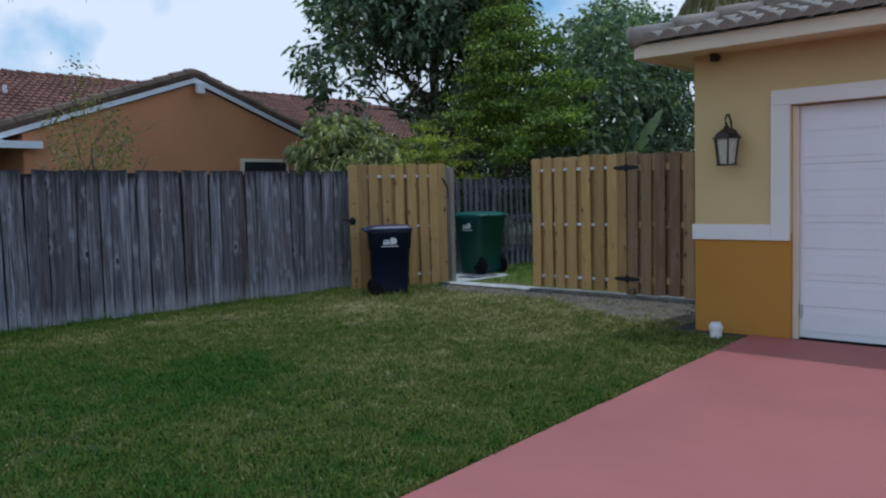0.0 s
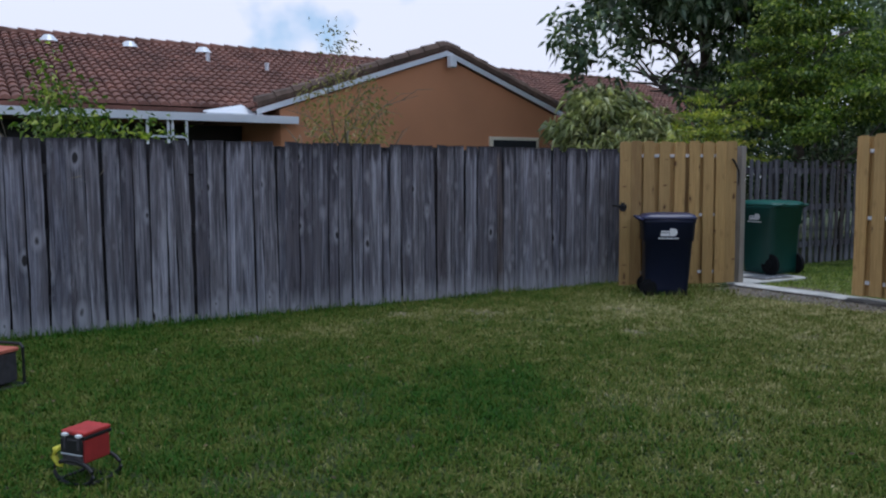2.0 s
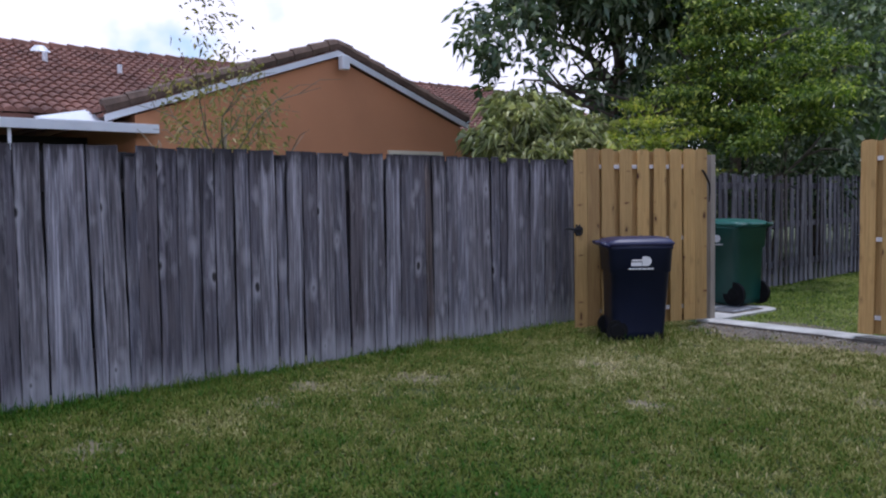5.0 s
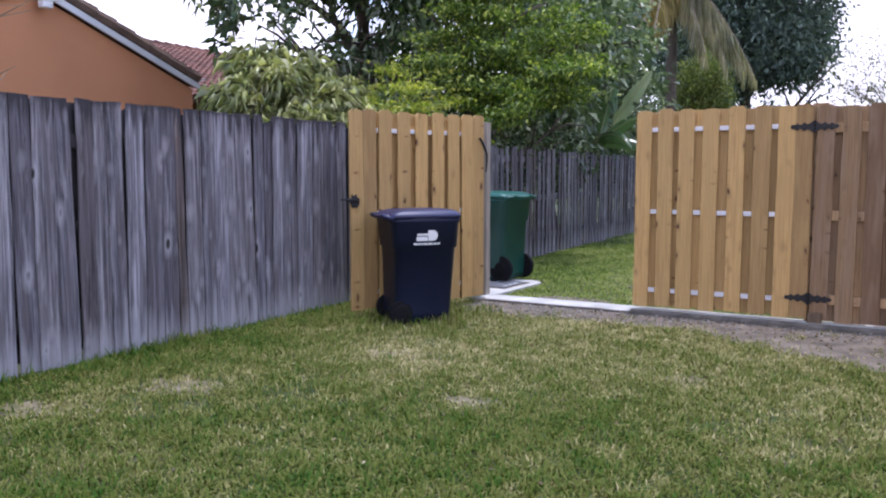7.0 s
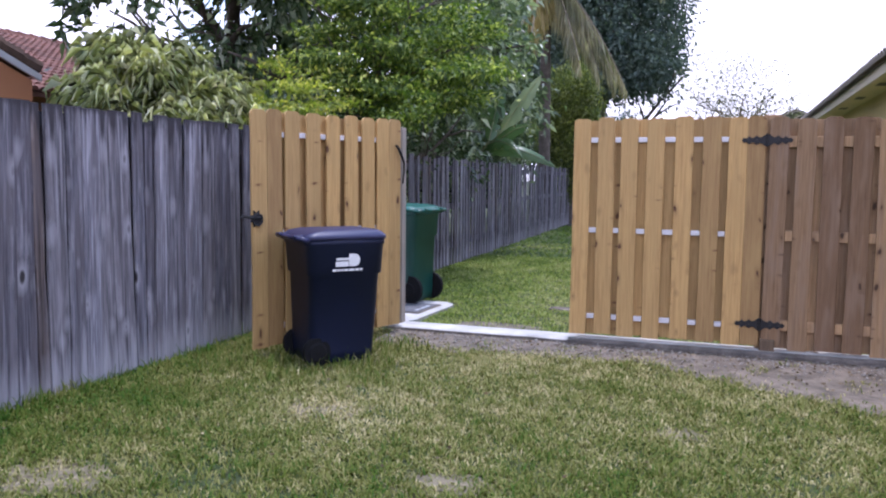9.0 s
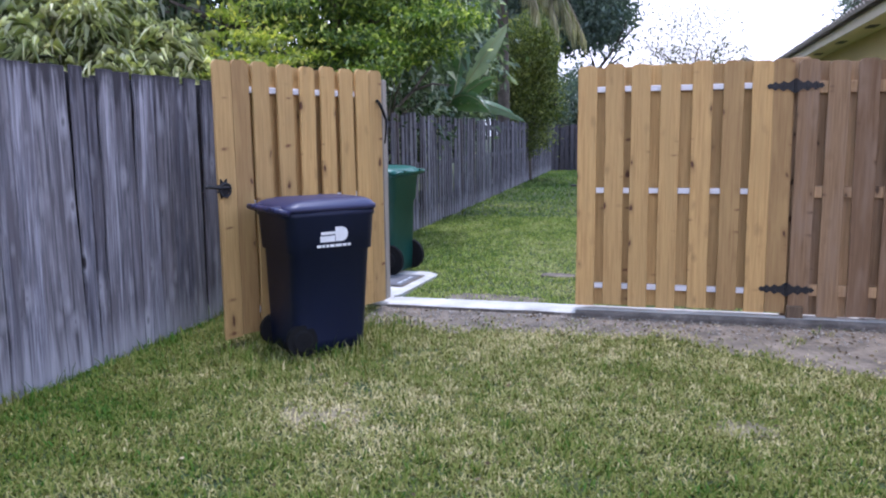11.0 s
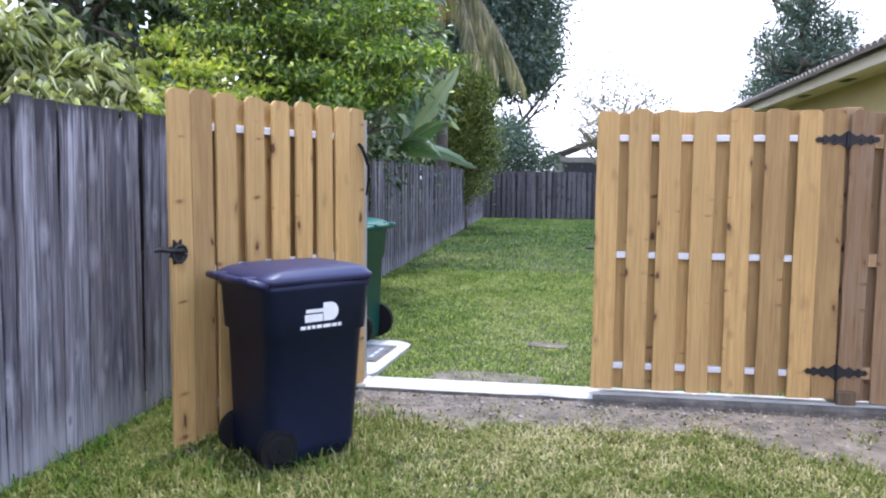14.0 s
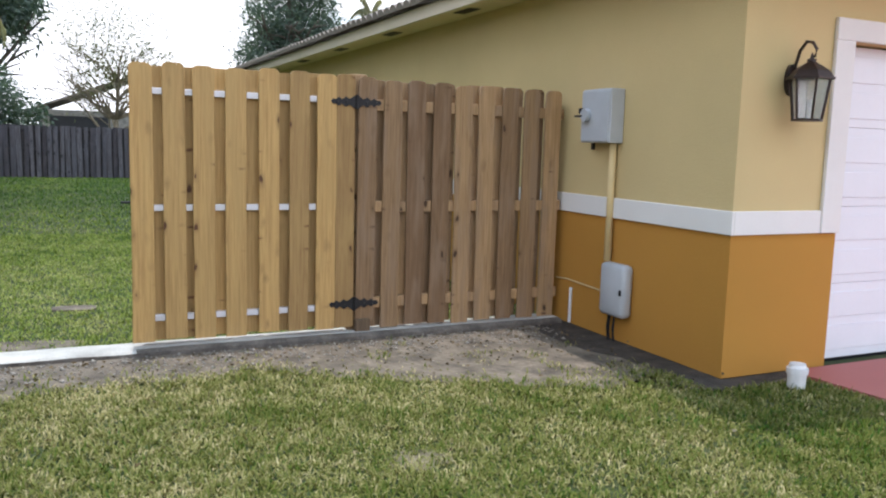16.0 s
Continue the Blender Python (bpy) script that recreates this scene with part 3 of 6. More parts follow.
def strap_hinge(parent, x, z, y):
    """An ornate black butterfly hinge, scalloped outline, with bolt heads."""
    bm = bmesh.new()
    n = 72
    up, lo = [], []
    for i in range(n + 1):
        u = -1 + 2 * i / n
        a = abs(u)
        w = 0.013 + 0.036 * math.exp(-(a / 0.21) ** 2) + 0.021 * math.exp(-((a - 0.42) / 0.10) ** 2) + 0.016 * math.exp(-((a - 0.70) / 0.08) ** 2) + 0.006 * math.exp(-((a - 0.90) / 0.05) ** 2)
        w *= 1.0 if a < 0.93 else max(0.15, (1 - a) / 0.07)
        up.append((u * 0.185, w))
        lo.append((u * 0.185, -w))
    prism(bm, up + lo[::-1], -0.006, 0.0)
    h = part("hinge", bm, M_IRON, parent, "ornate black iron strap hinge", pose(x, y, z))
    pin = bmesh.new()
    cyl(pin, 0.009, 0.009, 0.10, pose(0, -0.012, -0.05), 10)
    part("pin", pin, M_IRON, h)
    for dx in (-0.14, -0.075, 0.075, 0.14):
        b = bmesh.new()
        cyl(b, 0.008, 0.005, 0.006, pose(dx, -0.006, 0.0, 90), 8)
        part("bolt", b, M_IRON, h)
    return h


def gate_leaf(name, m, width, fronts, label, rails, backs):
    g = thing(name, m, label, "gate", "gate leaves")
    for z in (0.147, 0.867, 1.607):
        part("rail", boxed(0.06, width - 0.06, 0.009, 0.047, z - 0.02, z + 0.02, 0.004), rails, g, "white metal rail")
    for i, x in enumerate(fronts):
        part("board", EARS[i % 5], None, g, "", pose(x, 0, rnd.uniform(-0.008, 0.008), 0, rnd.uniform(-0.25, 0.25), 0))
    for i, x in enumerate(backs):
        part("board", WIDE[i % 3], None, g, "", pose(x, 0.058, rnd.uniform(-0.008, 0.008), 0, 0, 0))
    return g


right_leaf = gate_leaf("gate_leaf", pose(1.48, 0.0, 0.074), 1.49,
                       (0.07, 0.27, 0.455, 0.66, 0.88, 1.085, 1.275, 1.418),
                       "closed gate leaf of new yellow pine boards on white rails", M_RAIL,
                       (0.165, 0.36, 0.56, 0.765, 0.985, 1.18, 1.36))
strap_hinge(right_leaf, 1.49, 1.598, -0.011)
strap_hinge(right_leaf, 1.49, 0.171, -0.011)
bm = bmesh.new()
tube(bm, [(0.02, -0.012 + 0.075, 0.90), (-0.05, 0.06, 0.90)], 0.008, 8)
part("latch_bar", bm, M_IRON, right_leaf, "small metal latch bar")

# open leaf, turned back towards the old fence
LX, LY = -0.606, -1.565
leaf_turn = math.degrees(math.atan2(-0.145 - LY, 0.0 - LX))
left_leaf = gate_leaf("gate_leaf", pose(LX, LY, 0.065, 0, 0, leaf_turn), 1.54,
                      (0.07, 0.21, 0.37, 0.575, 0.77, 0.965, 1.16, 1.325, 1.465),
                      "open leaf of new yellow pine boards, swung back on its post", M_RAIL,
                      (0.14, 0.29, 0.475, 0.672, 0.868, 1.062, 1.245, 1.40))
bm = bmesh.new()
prism(bm, [(0.032 + (0.058 if k % 2 else 0.034) * math.cos(k * math.pi / 8), 0.98 + (0.066 if k % 2 else 0.038) * math.sin(k * math.pi / 8)) for k in range(16)], -0.022, -0.009)
latch = part("latch", bm, M_IRON, left_leaf, "black iron ring latch")
bm = bmesh.new()
tube(bm, [(0.03 + 0.042 * math.cos(a), -0.036 - 0.004 * math.sin(a), 0.972 + 0.042 * math.sin(a)) for a in np.linspace(0, 6.2, 20)], 0.007, 6)
part("ring", bm, M_IRON, latch)
bm = bmesh.new()
tube(bm, [(0.06, -0.03, 0.985), (-0.02, -0.032, 0.988), (-0.085, -0.024, 1.0), (-0.105, -0.020, 0.992)], [0.013, 0.012, 0.012, 0.009], 8)
part("bolt", bm, M_IRON, latch)
bm = bmesh.new()
tube(bm, [(1.46, -0.02, 1.57), (1.475, -0.035, 1.545), (1.50, -0.045, 1.49), (1.535, -0.045, 1.42), (1.55, -0.03, 1.34), (1.555, -0.01, 1.24)], [0.011, 0.012, 0.012, 0.010, 0.008, 0.006], 8)
part("strap", bm, M_RUBBER, left_leaf, "black rubber closing strap", smooth=True)
gp = thing("gate_post", pose(-0.08, 0.02, 0), "weathered grey square wooden gate post", "post")
part("shaft", boxed(-0.045, 0.045, -0.045, 0.045, 0, 1.80, 0.006), M_POST, gp)
part("footing", boxed(-0.09, 0.08, -0.12, 0.10, 0, 0.05, 0.02), M_CONC, gp, "rough concrete footing")

fixed = thing("fence_panel", pose(2.98, 0.0, 0.04), "fixed panel of brownish dog-eared pine boards beside the house wall", "fence")
for z in (0.20, 0.90, 1.62):
    part("rail", boxed(0.02, 1.72, 0.010, 0.048, z - 0.04, z + 0.04, 0.004), M_PINE2, fixed)
part("post", boxed(-0.035, 0.088, 0.050, 0.14, -0.04, 1.83, 0.005), M_PINE2, fixed)
part("post", boxed(1.63, 1.72, 0.070, 0.16, -0.04, 1.72, 0.005), M_PINE2, fixed)
part("stub_post", boxed(-0.005, 0.105, -0.045, 0.004, -0.04, 0.09, 0.006), M_STUB, fixed, "dark damp post foot")
for i in range(9):
    part("board", EARS2[i % 5], None, fixed, "", pose(0.072 + i * 0.1925, 0, 0.018 + rnd.uniform(-0.012, 0.012), 0, rnd.uniform(-0.5, 0.5), 0))
for i in range(8):
    if i not in (3, 6, 7):
        part("board", EARS2[(i + 2) % 5], None, fixed, "", pose(0.168 + i * 0.1925, 0.060, 0.020 + rnd.uniform(-0.012, 0.012), 0, rnd.uniform(-0.4, 0.4), 0))
    else:
        part("board", EARS2[(i + 2) % 5], None, fixed, "", pose(0.136 + i * 0.1925, 0.060, 0.02, 0, rnd.uniform(-0.4, 0.4), 0))

# ---- the yellow house ----
HX, HY, HB, HR = 4.74, -1.80, 14.0, 17.0
DX0, DX1, DZ = 5.64, 10.55, 2.11
bm = bmesh.new()
for (x0, x1, y0, y1) in ((HX, HX + 0.2, HY + 0.2, HB), (HX, DX0, HY, HY + 0.2), (DX1, HR, HY, HY + 0.2), (HR - 0.2, HR, HY + 0.2, HB), (HX + 0.2, HR - 0.2, HB - 0.2, HB)):
    box(bm, x0, x1, y0, y1, 0.97, 2.66)
box(bm, DX0, DX1, HY, HY + 0.2, DZ, 2.66)
solid("house_wall_upper", bm, M_WALL, "cream yellow stucco house wall above a white band", "wall", "structure")
bm = bmesh.new()
for (x0, x1, y0, y1) in ((HX, HX + 0.2, HY + 0.2, HB), (HX, DX0, HY, HY + 0.2), (DX1, HR, HY, HY + 0.2), (HR - 0.2, HR, HY + 0.2, HB), (HX + 0.2, HR - 0.2, HB - 0.2, HB)):
    box(bm, x0, x1, y0, y1, -0.1, 0.97)
solid("house_wall_lower", bm, M_OCHRE, "ochre orange stucco wall base, stained near the soil", "wall", "structure")
bm = bmesh.new()
box(bm, HX - 0.022, HX - 0.001, HY - 0.022, HB, 0.90, 1.045, 0.005)
box(bm, HX, DX0 - 0.17, HY - 0.022, HY - 0.001, 0.90, 1.045, 0.005)
solid("trim_band", bm, M_WHITE, "white stucco band round the house", "trim", "structure")
bm = bmesh.new()
box(bm, DX0 - 0.168, DX0, HY - 0.030, HY - 0.001, 0.90, DZ, 0.006)
box(bm, DX1, DX1 + 0.168, HY - 0.030, HY - 0.001, 0.90, DZ, 0.006)
box(bm, DX0 - 0.168, DX1 + 0.168, HY - 0.030, HY - 0.001, DZ, DZ + 0.135, 0.006)
solid("trim_garage", bm, M_WHITE, "white stucco surround of the garage door", "trim", "structure")

gd = thing("garage_door", pose(DX0, HY + 0.10, 0.02), "closed white sectional garage door with raised panels", "garage door", "", "structure")
pw = (DX1 - DX0) / 5
for i in range(4):
    z0 = i * 0.52
    sec = part("section", boxed(0.02, DX1 - DX0 - 0.02, 0.0, 0.04, z0 + 0.001, z0 + 0.519, 0.003), M_DOOR, gd)
    for k in range(5):
        for dz in (0.06, 0.29):
            bm = bmesh.new()
            box(bm, k * pw + 0.07, (k + 1) * pw - 0.07, -0.005, 0.0, z0 + dz, z0 + dz + 0.17, 0.0045)
            part("panel", bm, M_DOOR, sec)
part("bottom_seal", boxed(0.01, DX1 - DX0 - 0.01, -0.004, 0.03, -0.018, 0.002), M_RUBBER, gd)
part("jamb", boxed(0.001, 0.05, -0.05, -0.006, -0.01, DZ - 0.03), M_FASCIA, gd)
part("handle", boxed(0.06, 0.075, -0.03, 0.0, 0.18, 0.30, 0.004), M_GREYBOX, gd)

# eaves: soffit, fascia, tiled hip roof
EX, EY, EB, ER, EZ = 4.37, -2.27, 14.6, 17.5, 2.625
bm = bmesh.new()
box(bm, EX + 0.02, ER, EY + 0.02, HY + 0.1, EZ + 0.015, EZ + 0.035)
box(bm, EX + 0.02, HX + 0.1, HY + 0.1, EB, EZ + 0.015, EZ + 0.035)
solid("ceiling_soffit", bm, M_SOFFIT, "cream painted soffit under the eaves", "soffit", "structure")
bm = bmesh.new()
box(bm, EX, ER, EY - 0.02, EY + 0.02, EZ - 0.01, EZ + 0.118, 0.006)
box(bm, EX - 0.02, EX + 0.02, EY + 0.02, EB, EZ - 0.01, EZ + 0.118, 0.006)
solid("fascia", bm, M_FASCIA, "cream painted fascia board along the eaves", "fascia", "structure")
for y in (-0.4, 1.5, 3.4, 5.3, 7.2, 9.1):
    sv = thing("soffit_vent", pose((EX + HX) / 2, y, EZ + 0.012), "small dark vent grille set in the soffit", "vent", "soffit vents")
    part("backing", boxed(-0.06, 0.06, -0.17, 0.17, -0.002, 0.002), M_DARK, sv)
    for k in range(5):
        part("slat", boxed(-0.05 + k * 0.022, -0.042 + k * 0.022, -0.16, 0.16, -0.006, -0.002), M_BRONZE, sv)

PITCH = 0.30


def roof_slope(bm, p0, along, up, length, run, clip, near=None, owner=None):
    """Rows of barrel tiles: half round covers stepping down the slope. clip(u, v) says which stretch is inside."""
    along, up = Vector(along), Vector(up).normalized()
    nrm = along.cross(up).normalized()
    if nrm.z < 0:
        nrm = -nrm
    step, wid = 0.33, 0.18
    nu, nv = int(length / wid), int(run / step)
    for j in range(nv):
        for i in range(nu):
            u, v = (i + 0.5) * wid, j * step
            if not clip(u, v + step / 2):
                continue
            if near and near(u, v):
                side = along.cross(up)
                m = Matrix((along, up, nrm)).transposed().to_4x4()
                m.translation = Vector(p0) + along * u + up * v + nrm * rnd.uniform(-0.004, 0.004)
                part("tile", TILE_MESH if nrm.dot(side) > 0 else TILE_MIRROR, None, owner, "", m)
                continue
            lift0, lift1 = 0.045 + rnd.uniform(-0.004, 0.004), 0.020
            ring = []
            for vv, li, rr in ((v - 0.03, lift0, 0.078), (v + step, lift1, 0.068)):
                c = Vector(p0) + along * u + up * vv + nrm * (li - 0.02)
                ring.append([bm.verts.new(c + along * (rr * 1.15 * math.cos(a)) + nrm * (rr * 1.0 * math.sin(a))) for a in (0, 0.52, 1.05, 1.57, 2.09, 2.62, 3.14)])
            for k in range(6):
                bm.faces.new((ring[0][k], ring[0][k + 1], ring[1][k + 1], ring[1][k]))
            bm.faces.new(ring[0][::-1])


def one_tile(flip):
    bm = bmesh.new()
    ring = []
    for vv, li, rr in ((-0.03, 0.040, 0.078), (0.33, 0.018, 0.068)):
        ring.append([bm.verts.new((rr * 1.15 * math.cos(a), vv, li - 0.02 + rr * math.sin(a))) for a in (0, 0.52, 1.05, 1.57, 2.09, 2.62, 3.14)])
        ring.append([bm.verts.new((rr * 0.98 * math.cos(a), vv, li - 0.02 + rr * 0.84 * math.sin(a))) for a in (0, 0.52, 1.05, 1.57, 2.09, 2.62, 3.14)])
    for k in range(6):
        bm.faces.new((ring[0][k], ring[0][k + 1], ring[2][k + 1], ring[2][k]))
        bm.faces.new((ring[1][k], ring[3][k], ring[3][k + 1], ring[1][k + 1]))
        bm.faces.new((ring[0][k], ring[1][k], ring[1][k + 1], ring[0][k + 1]))
    bm.faces.new(ring[1])
    return mesh_of("barrel_tile", bm, M_TILE)


TILE_MESH, TILE_MIRROR = one_tile(False), one_tile(True)
half = (ER - EX) / 2
zr = EZ + 0.115
bm = bmesh.new()
c00, c10, c11, c01 = [bm.verts.new(p) for p in ((EX - 0.05, EY - 0.05, zr), (ER, EY - 0.05, zr), (ER, EB, zr), (EX - 0.05, EB, zr))]
r0, r1 = bm.verts.new((EX + half, EY + half, zr + half * PITCH)), bm.verts.new((EX + half, EB - half, zr + half * PITCH))
for f in ((c00, c10, r0), (c10, c11, r1, r0), (c11, c01, r1), (c01, c00, r0, r1)):
    bm.faces.new(f)
roof_deck = solid("roof_deck", bm, M_TILE, "hip roof of the yellow house, covered in barrel tiles", "roof", "structure")
tl = math.hypot(1, PITCH)
bm = bmesh.new()
roof_slope(bm, (EX - 0.05, EY - 0.07, zr), (1, 0, 0), (0, 1, PITCH), 7.4, 5.0, lambda u, v: u > v / tl, lambda u, v: u < 4.5 and v < 2.2, roof_deck)
roof_slope(bm, (EX - 0.07, EY - 0.05, zr), (0, 1, 0), (1, 0, PITCH), EB - EY, 2.2, lambda u, v: u > v / tl, lambda u, v: v < 0.4, roof_deck)
roof_tiles = solid("roof_tiles", bm, M_TILE, "weathered grey brown barrel roof tiles", "roof tiles", "stuff", None, True)
bm = bmesh.new()
for k in range(16):
    a = Vector((EX - 0.03, EY - 0.05, zr + 0.05)) + Vector((1, 1, PITCH)) * (k * 0.30)
    b = a + Vector((1, 1, PITCH)) * 0.31
    tube(bm, [a + Vector((0, 0, 0.02)), b], [0.105, 0.085], 10)
solid("hip_tiles", bm, M_TILE, "rounded grey tiles along the hip of the roof", "roof tiles", "stuff", None, True)

# ---- wall fittings ----
lan = thing("wall_lantern", pose(5.12, HY - 0.003, 1.84), "dark bronze carriage lantern with scroll arm and clear panes", "wall lamp")
bm = bmesh.new()
prism(bm, [(0.05 * math.cos(a), 0.095 * math.sin(a)) for a in np.linspace(0, 6.283, 21)[:-1]], -0.022, 0.0)
part("back_plate", bm, M_BRONZE, lan)
bm = bmesh.new()
LC = -0.15
tube(bm, [(0, -0.02, 0.0), (0, -0.035, 0.09), (0, -0.06, 0.17), (0, -0.105, 0.22), (0, -0.15, 0.21), (0, -0.18, 0.17), (0, -0.172, 0.13), (0, -0.148, 0.12), (0, LC, 0.15)], [0.010, 0.010, 0.010, 0.010, 0.010, 0.009, 0.008, 0.007, 0.006], 8)
part("scroll_arm", bm, M_BRONZE, lan, smooth=True)
bm = bmesh.new()
for z0, z1, ra, rb in ((-0.005, 0.008, 0.138, 0.138), (0.008, 0.045, 0.130, 0.105), (0.045, 0.08, 0.105, 0.055), (0.08, 0.10, 0.05, 0.022), (0.10, 0.115, 0.026, 0.026), (0.115, 0.145, 0.013, 0.006)):
    cyl(bm, ra, rb, z1 - z0, pose(0, LC, z0, 0, 0, 30), 6)
part("roof", bm, M_BRONZE, lan)
LT, LB = 0.112, 0.082
for k in range(6):
    a = k * math.pi / 3
    bm = bmesh.new()
    tube(bm, [(LT * math.cos(a), LC + LT * math.sin(a), -0.003), (LB * math.cos(a), LC + LB * math.sin(a), -0.235)], 0.008, 6)
    part("corner_bar", bm, M_BRONZE, lan)
    c0, c1 = a, a + math.pi / 3
    g0, g1 = LT * 0.95, LB * 0.95
    bm = bmesh.new()
    q = [bm.verts.new(p) for p in ((g0 * math.cos(c0), LC + g0 * math.sin(c0), -0.004), (g0 * math.cos(c1), LC + g0 * math.sin(c1), -0.004), (g1 * math.cos(c1), LC + g1 * math.sin(c1), -0.232), (g1 * math.cos(c0), LC + g1 * math.sin(c0), -0.232))]
    bm.faces.new(q)
    bmesh.ops.solidify(bm, geom=bm.faces, thickness=0.003)
    pane = part("pane", bm, M_GLASS, lan, "clear glass pane")
    pane.visible_shadow = False
bm = bmesh.new()
cyl(bm, 0.094, 0.094, 0.014, pose(0, LC, -0.248, 0, 0, 0), 6)
part("base", bm, M_BRONZE, lan)
bm = bmesh.new()
cyl(bm, 0.015, 0.015, 0.11, pose(0, LC, -0.234), 10)
part("bulb_holder", bm, M_PVC, lan)

mb = thing("electric_meter_box", pose(HX, -0.53, 1.44), "grey enamelled electric meter box with a latch on the wall", "meter box")
part("body", boxed(-0.12, -0.001, -0.175, 0.175, 0.0, 0.385, 0.008), M_GREYBOX, mb)
part("cover", boxed(-0.132, -0.121, -0.165, 0.165, 0.01, 0.37, 0.004), M_GREYBOX, mb)
bm = bmesh.new()
cyl(bm, 0.045, 0.045, 0.035, pose(-0.132, 0.09, 0.20, 0, -90, 0), 16)
part("dial", bm, M_GREYBOX, mb)
part("latch", boxed(-0.175, -0.12, 0.11, 0.20, 0.185, 0.20, 0.003), M_IRON, mb, "dark metal latch")
part("lock", boxed(-0.165, -0.132, 0.13, 0.16, 0.21, 0.25, 0.004), M_IRON, mb)
part("tag", boxed(-0.06, -0.04, 0.10, 0.13, -0.05, 0.0, 0.003), M_IRON, mb)
bm = bmesh.new()
tube(bm, [(HX - 0.035, -0.64, 1.44), (HX - 0.035, -0.64, 0.585)], 0.026, 12)
solid("conduit", bm, M_PIPE, "cream painted conduit pipe down the wall", "pipe", "", None, True)
cb = thing("cable_box", pose(HX, -0.78, 0.20), "rounded grey plastic cable box low on the wall", "utility box")
part("body", boxed(-0.10, -0.001, -0.14, 0.14, 0.0, 0.385, 0.035), M_GREYBOX, cb, "", None, True)
part("clip", boxed(-0.112, -0.10, -0.13, -0.11, 0.17, 0.21, 0.003), M_IRON, cb)
for dy, r_ in ((0.06, 0.014), (0.0, 0.009)):
    bm = bmesh.new()
    tube(bm, [(-0.05, dy, 0.0), (-0.05, dy + 0.01, -0.10), (-0.045, dy, -0.205)], r_, 8)
    part("cable", bm, M_IRON, cb)
bm = bmesh.new()
tube(bm, [(HX - 0.008, -0.62, 0.34), (HX - 0.008, -0.1, 0.36), (HX - 0.008, 0.06, 0.35)], 0.006, 6)
solid("wall_cable", bm, M_PIPE, "thin painted cable along the wall base", "cable")
bm = bmesh.new()
tube(bm, [(HX - 0.014, -0.16, 0.02), (HX - 0.014, -0.16, 0.30)], 0.012, 8)
solid("ground_pipe", bm, M_PVC, "short pale pipe at the wall base", "pipe")
sc = thing("security_camera", pose(4.98, HY, 2.56), "small dark camera under the eave", "camera")
part("bracket", boxed(-0.02, 0.02, -0.05, -0.001, 0.02, 0.06, 0.004), M_BRONZE, sc)
part("housing", boxed(-0.03, 0.03, -0.13, -0.05, 0.0, 0.07, 0.01), M_BRONZE, sc)
co_ = thing("cleanout_cap", pose(5.07, -2.08, 0.0), "white plastic drain cap standing on the soil by the wall", "pipe cap")
bm = bmesh.new()
cyl(bm, 0.052, 0.055, 0.09, None, 20)
part("pipe", bm, M_PVC, co_)
bm = bmesh.new()
cyl(bm, 0.063, 0.063, 0.035, pose(0, 0, 0.09), 20)
part("collar", bm, M_PVC, co_)
bm = bmesh.new()
cyl(bm, 0.052, 0.046, 0.025, pose(0, 0, 0.125), 20)
part("plug", bm, M_PVC, co_)


# ---- wheeled bins ----
def tapered(bm, rows, r=0.05, seg=4):
    """A rounded box lofted through rows of (z, half x, half y, shift y)."""
    rings = []
    for z, hx, hy, sy in rows:
        ring = []
        for cx, cy, a0 in ((1, 1, 0), (-1, 1, 90), (-1, -1, 180), (1, -1, 270)):
            for k in range(seg + 1):
                a = radians(a0 + 90 * k / seg)
                ring.append(bm.verts.new((cx * (hx - r) + r * math.cos(a), sy + cy * (hy - r) + r * math.sin(a), z)))
        rings.append(ring)
    n = len(rings[0])
    for a, b in zip(rings, rings[1:]):
        for k in range(n):
            bm.faces.new((a[k], a[(k + 1) % n], b[(k + 1) % n], b[k]))
    bm.faces.new(rings[0][::-1])
    bm.faces.new(rings[-1])
    return bm


